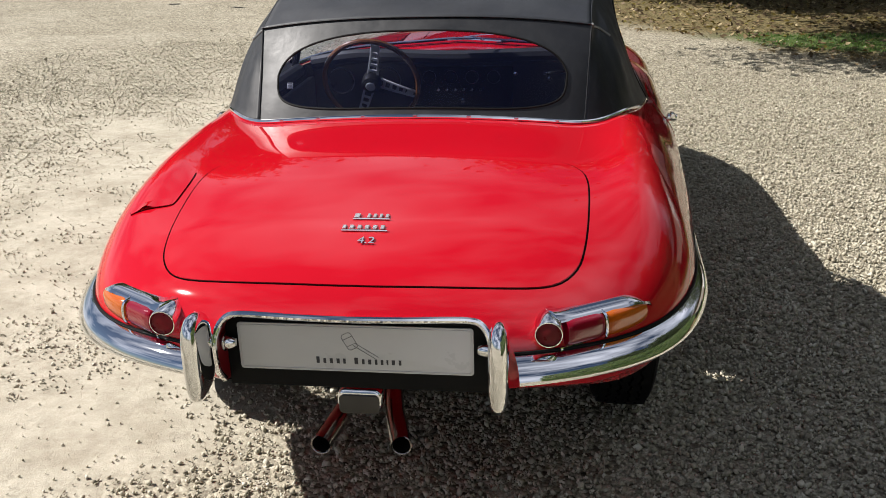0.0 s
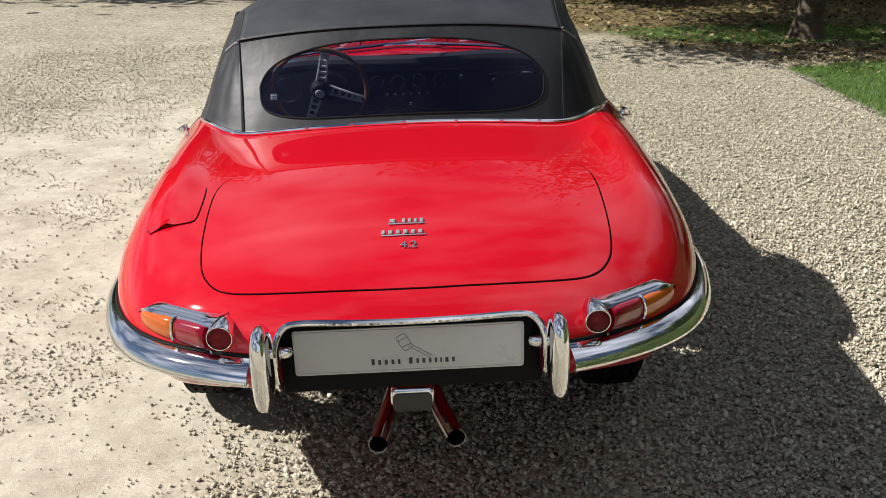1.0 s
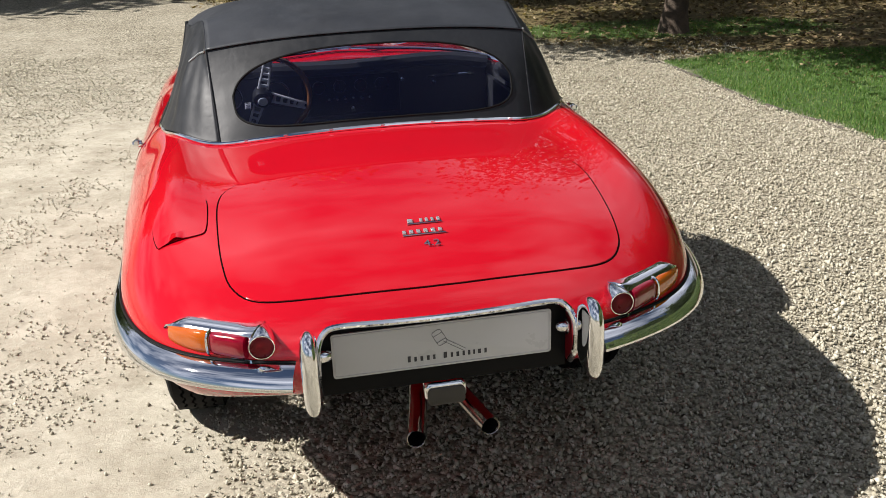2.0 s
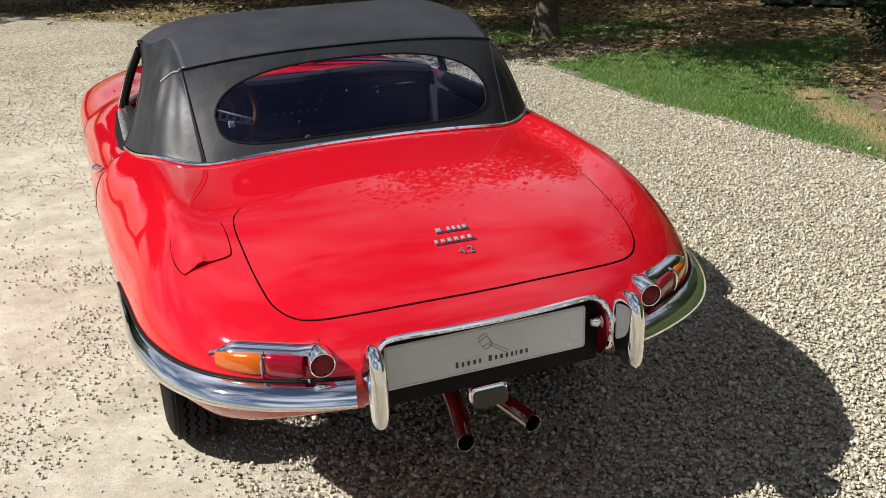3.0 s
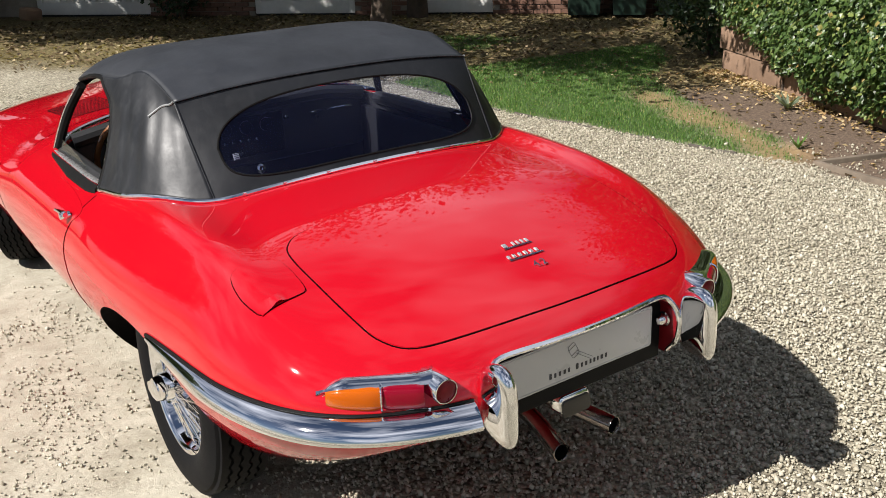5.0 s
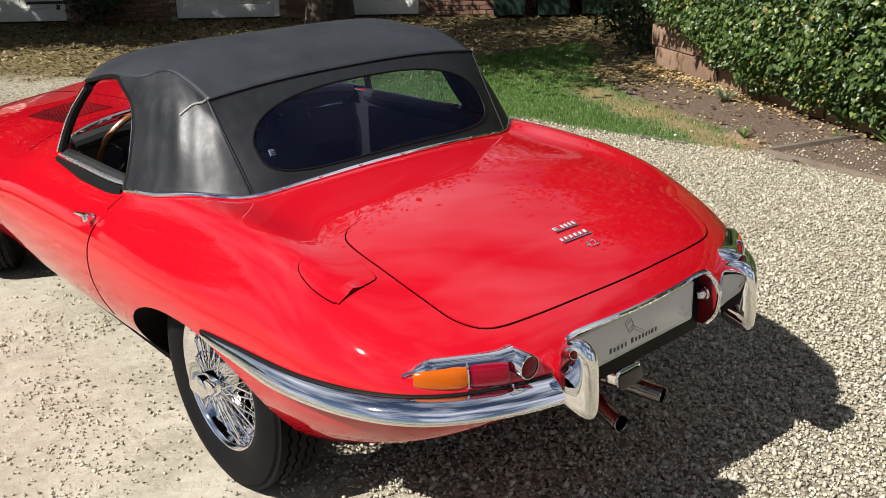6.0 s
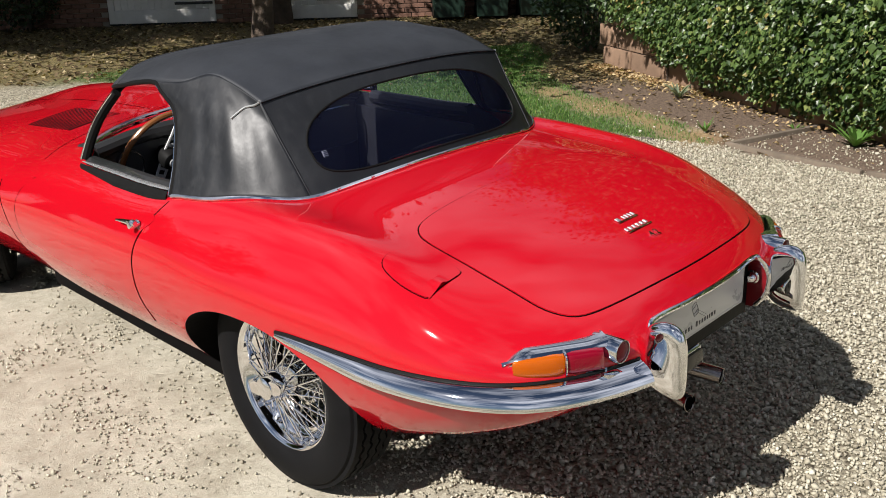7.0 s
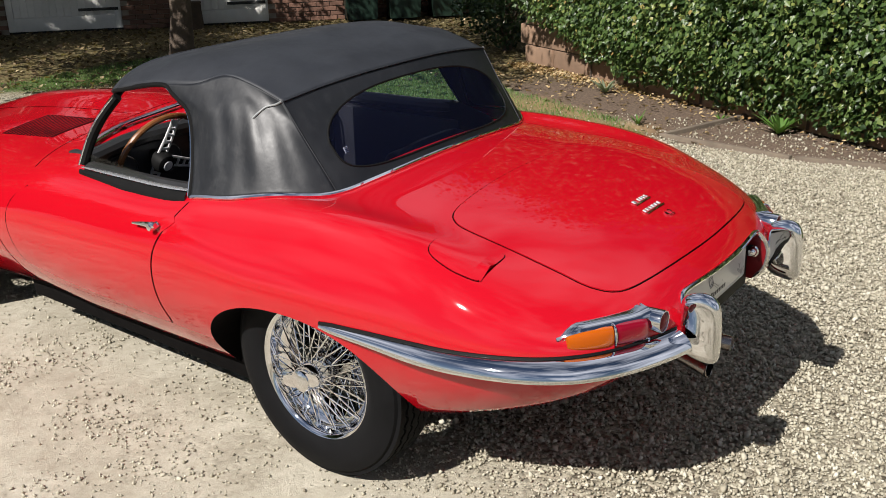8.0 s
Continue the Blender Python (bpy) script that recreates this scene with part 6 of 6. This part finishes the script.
# in its own frame: x along the front, y into the building
DOORS = ((-4.1, -1.95), (-0.05, 1.72), (2.68, 4.06))
PIERS = ((-6.5, -4.1), (-1.95, -0.05), (1.72, 2.68), (4.06, 9.0))
brick_mesh = mesh_of("brick", rounded_box(0.215, 0.05, 0.065, 0.005, 1), BRICK)
for a, b in PIERS:
    wall = part("wall", moved(rounded_box(b - a, 0.24, 2.5, 0.0), pose((a + b) / 2, 0.15, 1.25)), MORTAR, garage, "weathered brown brick wall")
    if a > -2.5:
        lay = [(c, i) for c in range(9) for i in range(int((b - a) / 0.225) + 1)]
        for c, i in lay:
            x = a + 0.11 + i * 0.225 + (0.112 if c % 2 else 0)
            if x + 0.1 < min(b, a + 5.2):
                part("brick", brick_mesh, BRICK, wall, m=pose(x, 0.022 + rng.normal(0, 0.002), 0.04 + c * 0.075))
part("wall", moved(rounded_box(15.6, 0.24, 1.1, 0.0), pose(1.2, 0.15, 2.95)), BRICK, garage, "brown brick wall above the doors")
roof_v = [(-6.8, -0.35, 3.35), (9.3, -0.35, 3.35), (9.3, 3.2, 5.4), (-6.8, 3.2, 5.4), (9.3, 6.6, 3.35), (-6.8, 6.6, 3.35)]
part("roof", cat((np.array(roof_v), [(0, 1, 2, 3), (3, 2, 4, 5)]), moved(rounded_box(16.1, 0.12, 0.16, 0.01), pose(1.25, -0.35, 3.32))), surface("slate", (0.09, 0.09, 0.10), 0.7, 0.0, 0.25, 8.0, 0.01, 20.0), garage, "dark slate roof")
part("wall", moved(rounded_box(15.6, 0.24, 3.4, 0.0), pose(1.2, 6.3, 1.7)), BRICK, garage)
for x in (-6.5, 8.9):
    part("wall", moved(rounded_box(0.24, 6.3, 3.4, 0.0), pose(x, 3.2, 1.7)), BRICK, garage)
for a, b in DOORS:
    w = b - a
    door = part("garage_door", moved(rounded_box(w - 0.02, 0.04, 2.14, 0.004), pose((a + b) / 2, 0.10, 1.10)), WHITE_TIMBER, garage, "white painted ledged timber door")
    n = int(w / 0.11)
    for i in range(n):
        part("plank", moved(rounded_box(w / n - 0.008, 0.02, 1.91, 0.003, 1), pose(a + (i + 0.5) * w / n, 0.075, 1.205)), WHITE_TIMBER, door)
    part("bottom_rail", moved(rounded_box(w - 0.02, 0.045, 0.21, 0.005), pose((a + b) / 2, 0.060, 0.140)), WHITE_TIMBER, door)
    part("stile", moved(rounded_box(0.10, 0.045, 2.12, 0.005), pose(a + 0.06, 0.058, 1.10)), WHITE_TIMBER, door)
    part("stile", moved(rounded_box(0.10, 0.045, 2.12, 0.005), pose(b - 0.06, 0.058, 1.10)), WHITE_TIMBER, door)
    part("strap_hinge", moved(rounded_box(0.62, 0.012, 0.045, 0.003, 1), pose(b - 0.35, 0.030, 0.34)), IRON, door, "black iron strap hinge")
    part("door_gap", moved(rounded_box(w, 0.1, 0.03, 0.0), pose((a + b) / 2, 0.13, 0.015)), IRON, garage)
# wheeled bins against the wall
for i, s in enumerate((5.55, 6.25, 6.95, 7.65)):
    p = G0 + GD * s + np.array([-0.676, -0.737]) * 0.42
    b = thing("wheeled_bin", "dark green plastic wheeled bin beside the brick wall", "bin", "bins by the garage", at=pose(p[0], p[1], 0, 0, 0, -42.5))
    taper = np.array([[(sx * (0.24 + 0.05 * f), sy * (0.26 + 0.06 * f), 0.05 + 0.95 * f) for sx, sy in ((-1, -1), (1, -1), (1, 1), (-1, 1))] for f in (0, 1)])
    V, F = sheet(taper, close_v=True)
    part("bin_body", (V, F + [(3, 2, 1, 0), (4, 5, 6, 7)]), BIN, b, smooth=False)
    part("bin_lid", moved(rounded_box(0.62, 0.70, 0.06, 0.02, 2), pose(0, 0, 1.03)), BIN, b)
    for x in (-0.22, 0.22):
        part("bin_wheel", moved(lathe([(0.0, 0.03), (0.09, 0.03), (0.10, 0.02), (0.10, -0.02), (0.09, -0.03), (0.0, -0.03)], 20), pose(x, 0.27, 0.10)), RUBBER, b)
stump = part("chopping_block", moved(cat(lathe([(0.0, 0.0), (0.17, 0.0), (0.18, 0.05), (0.165, 0.3), (0.17, 0.42), (0.0, 0.43)], 20)), pose(6.95, 10.72, 0.0, 0, -90, 0)), BARK, None)
tagged(stump, "short dark log standing before the garage", "log")
rock = part("rock", moved(welded(rounded_box(0.34, 0.26, 0.22, 0.08, 3)), pose(1.85, 15.2, 0.10, 8, 5, 30)), SANDSTONE, None)
tagged(rock, "rough brown stone by the garage door", "rock")

# ---------------------------------------------------------------- trees


def tree(name, label, x, y, trunk_r, trunk_h, crown, leaves, leaf, seed, lean=(0, 0), full=0):
    """Tapered trunk with limbs, and a loose crown of leaf clumps: crown = (radius, base height, top height)."""
    r = np.random.default_rng(seed)
    ob = thing(name, label, "tree", at=pose(x, y, 0))
    rad, base, top = crown
    path = smooth_line([(0, 0, -0.05), (lean[0] * 0.05, lean[1] * 0.05, trunk_h * 0.45), (lean[0], lean[1], trunk_h), (lean[0] * 1.4, lean[1] * 1.4, top * 0.85)], 18)
    rr = np.interp(np.linspace(0, 1, 18), [0, 0.04, 0.12, 0.6, 1], [1.6, 1.2, 1.0, 0.7, 0.15]) * trunk_r
    part("trunk", tube(path, rr, 14), BARK, ob, "rough brown trunk")
    clumps = []
    for i in range(16):
        t = r.uniform(0.35, 0.95)
        p0 = path[int(t * 17)]
        a = 2.4 * i + r.normal(0, 0.3)
        ln = rad * r.uniform(0.55, 1.0) * (1.15 - 0.6 * abs((t - 0.55)))
        p2 = p0 + np.array([math.cos(a) * ln, math.sin(a) * ln, r.uniform(0.1, 0.5) * ln])
        p2[2] = np.clip(p2[2], base, top)
        p1 = (p0 + p2) / 2 + np.array([0, 0, 0.12 * ln])
        part("limb", tube(smooth_line([p0, p1, p2], 9), np.linspace(trunk_r * 0.35, trunk_r * 0.05, 9), 7), BARK, ob)
        for f in (0.55, 0.8, 1.0):
            clumps.append(p0 * (1 - f) + p2 * f + r.normal(0, 0.15 * rad, 3))
    clumps = np.array(clumps)
    pick = clumps[r.integers(0, len(clumps), leaves)]
    p = pick + r.normal(0, 0.13 * rad, (leaves, 3))
    if full:
        d = r.normal(0, 1, (full, 3))
        d /= np.linalg.norm(d, axis=1)[:, None]
        lump = 0.86 + 0.20 * wobble(d[:, 0] * 2 + d[:, 2], d[:, 1] * 2 - d[:, 2], 2.2, seed)
        d *= (r.uniform(0.3, 1, full) ** 0.4 * lump)[:, None]
        p = np.vstack([p, d * (rad, rad, (top - base) * 0.55) + (*lean, (top + base) / 2)])
    p = p[p[:, 2] > min(2.1, base)]
    leaves = len(p)
    s = r.uniform(0.7, 1.3, leaves) * leaf
    me = scattered("crown", DROP_V, DROP_F, p, np.stack([s, s, s], 1), r.uniform(0, 6.28, (leaves, 3)), CROWN)
    tagged(part("crown", me, CROWN, ob, "loose crown of small green leaves"), kind="stuff")


tree("tree", "slender tree with rough brown bark before the garage", 4.32, 7.45, 0.125, 3.0, (3.0, 2.4, 4.9), 26000, 0.115, 71, lean=(-1.6, 0.35))
# the next three stand out of view, added to dapple the garage side with shade
tree("tree", "tall leafy tree out of view, added for its dappled shade", -9.5, 17.2, 0.30, 5.0, (4.8, 4.2, 9.5), 36000, 0.26, 73)
tree("tree", "tall leafy tree out of view, added for its dappled shade", -5.2, 19.0, 0.28, 4.5, (4.2, 3.6, 8.2), 40000, 0.24, 76)
tree("tree", "tall leafy tree out of view, added for its dappled shade", -0.6, 16.4, 0.22, 3.8, (3.1, 3.2, 7.0), 15000, 0.22, 78, lean=(0.9, -3.6), full=6000)
tree("tree", "leafy tree behind the garden wall", 10.2, 2.2, 0.22, 3.5, (3.4, 2.2, 8.0), 8000, 0.20, 74, full=50000)
tree("tree", "leafy tree behind the garden wall", 10.5, -3.0, 0.22, 3.5, (3.4, 2.2, 8.5), 8000, 0.20, 75, full=50000)
tree("tree", "leafy tree behind the garden wall", 13.5, 6.5, 0.26, 4.0, (3.8, 2.2, 9.5), 8000, 0.20, 77, full=50000)
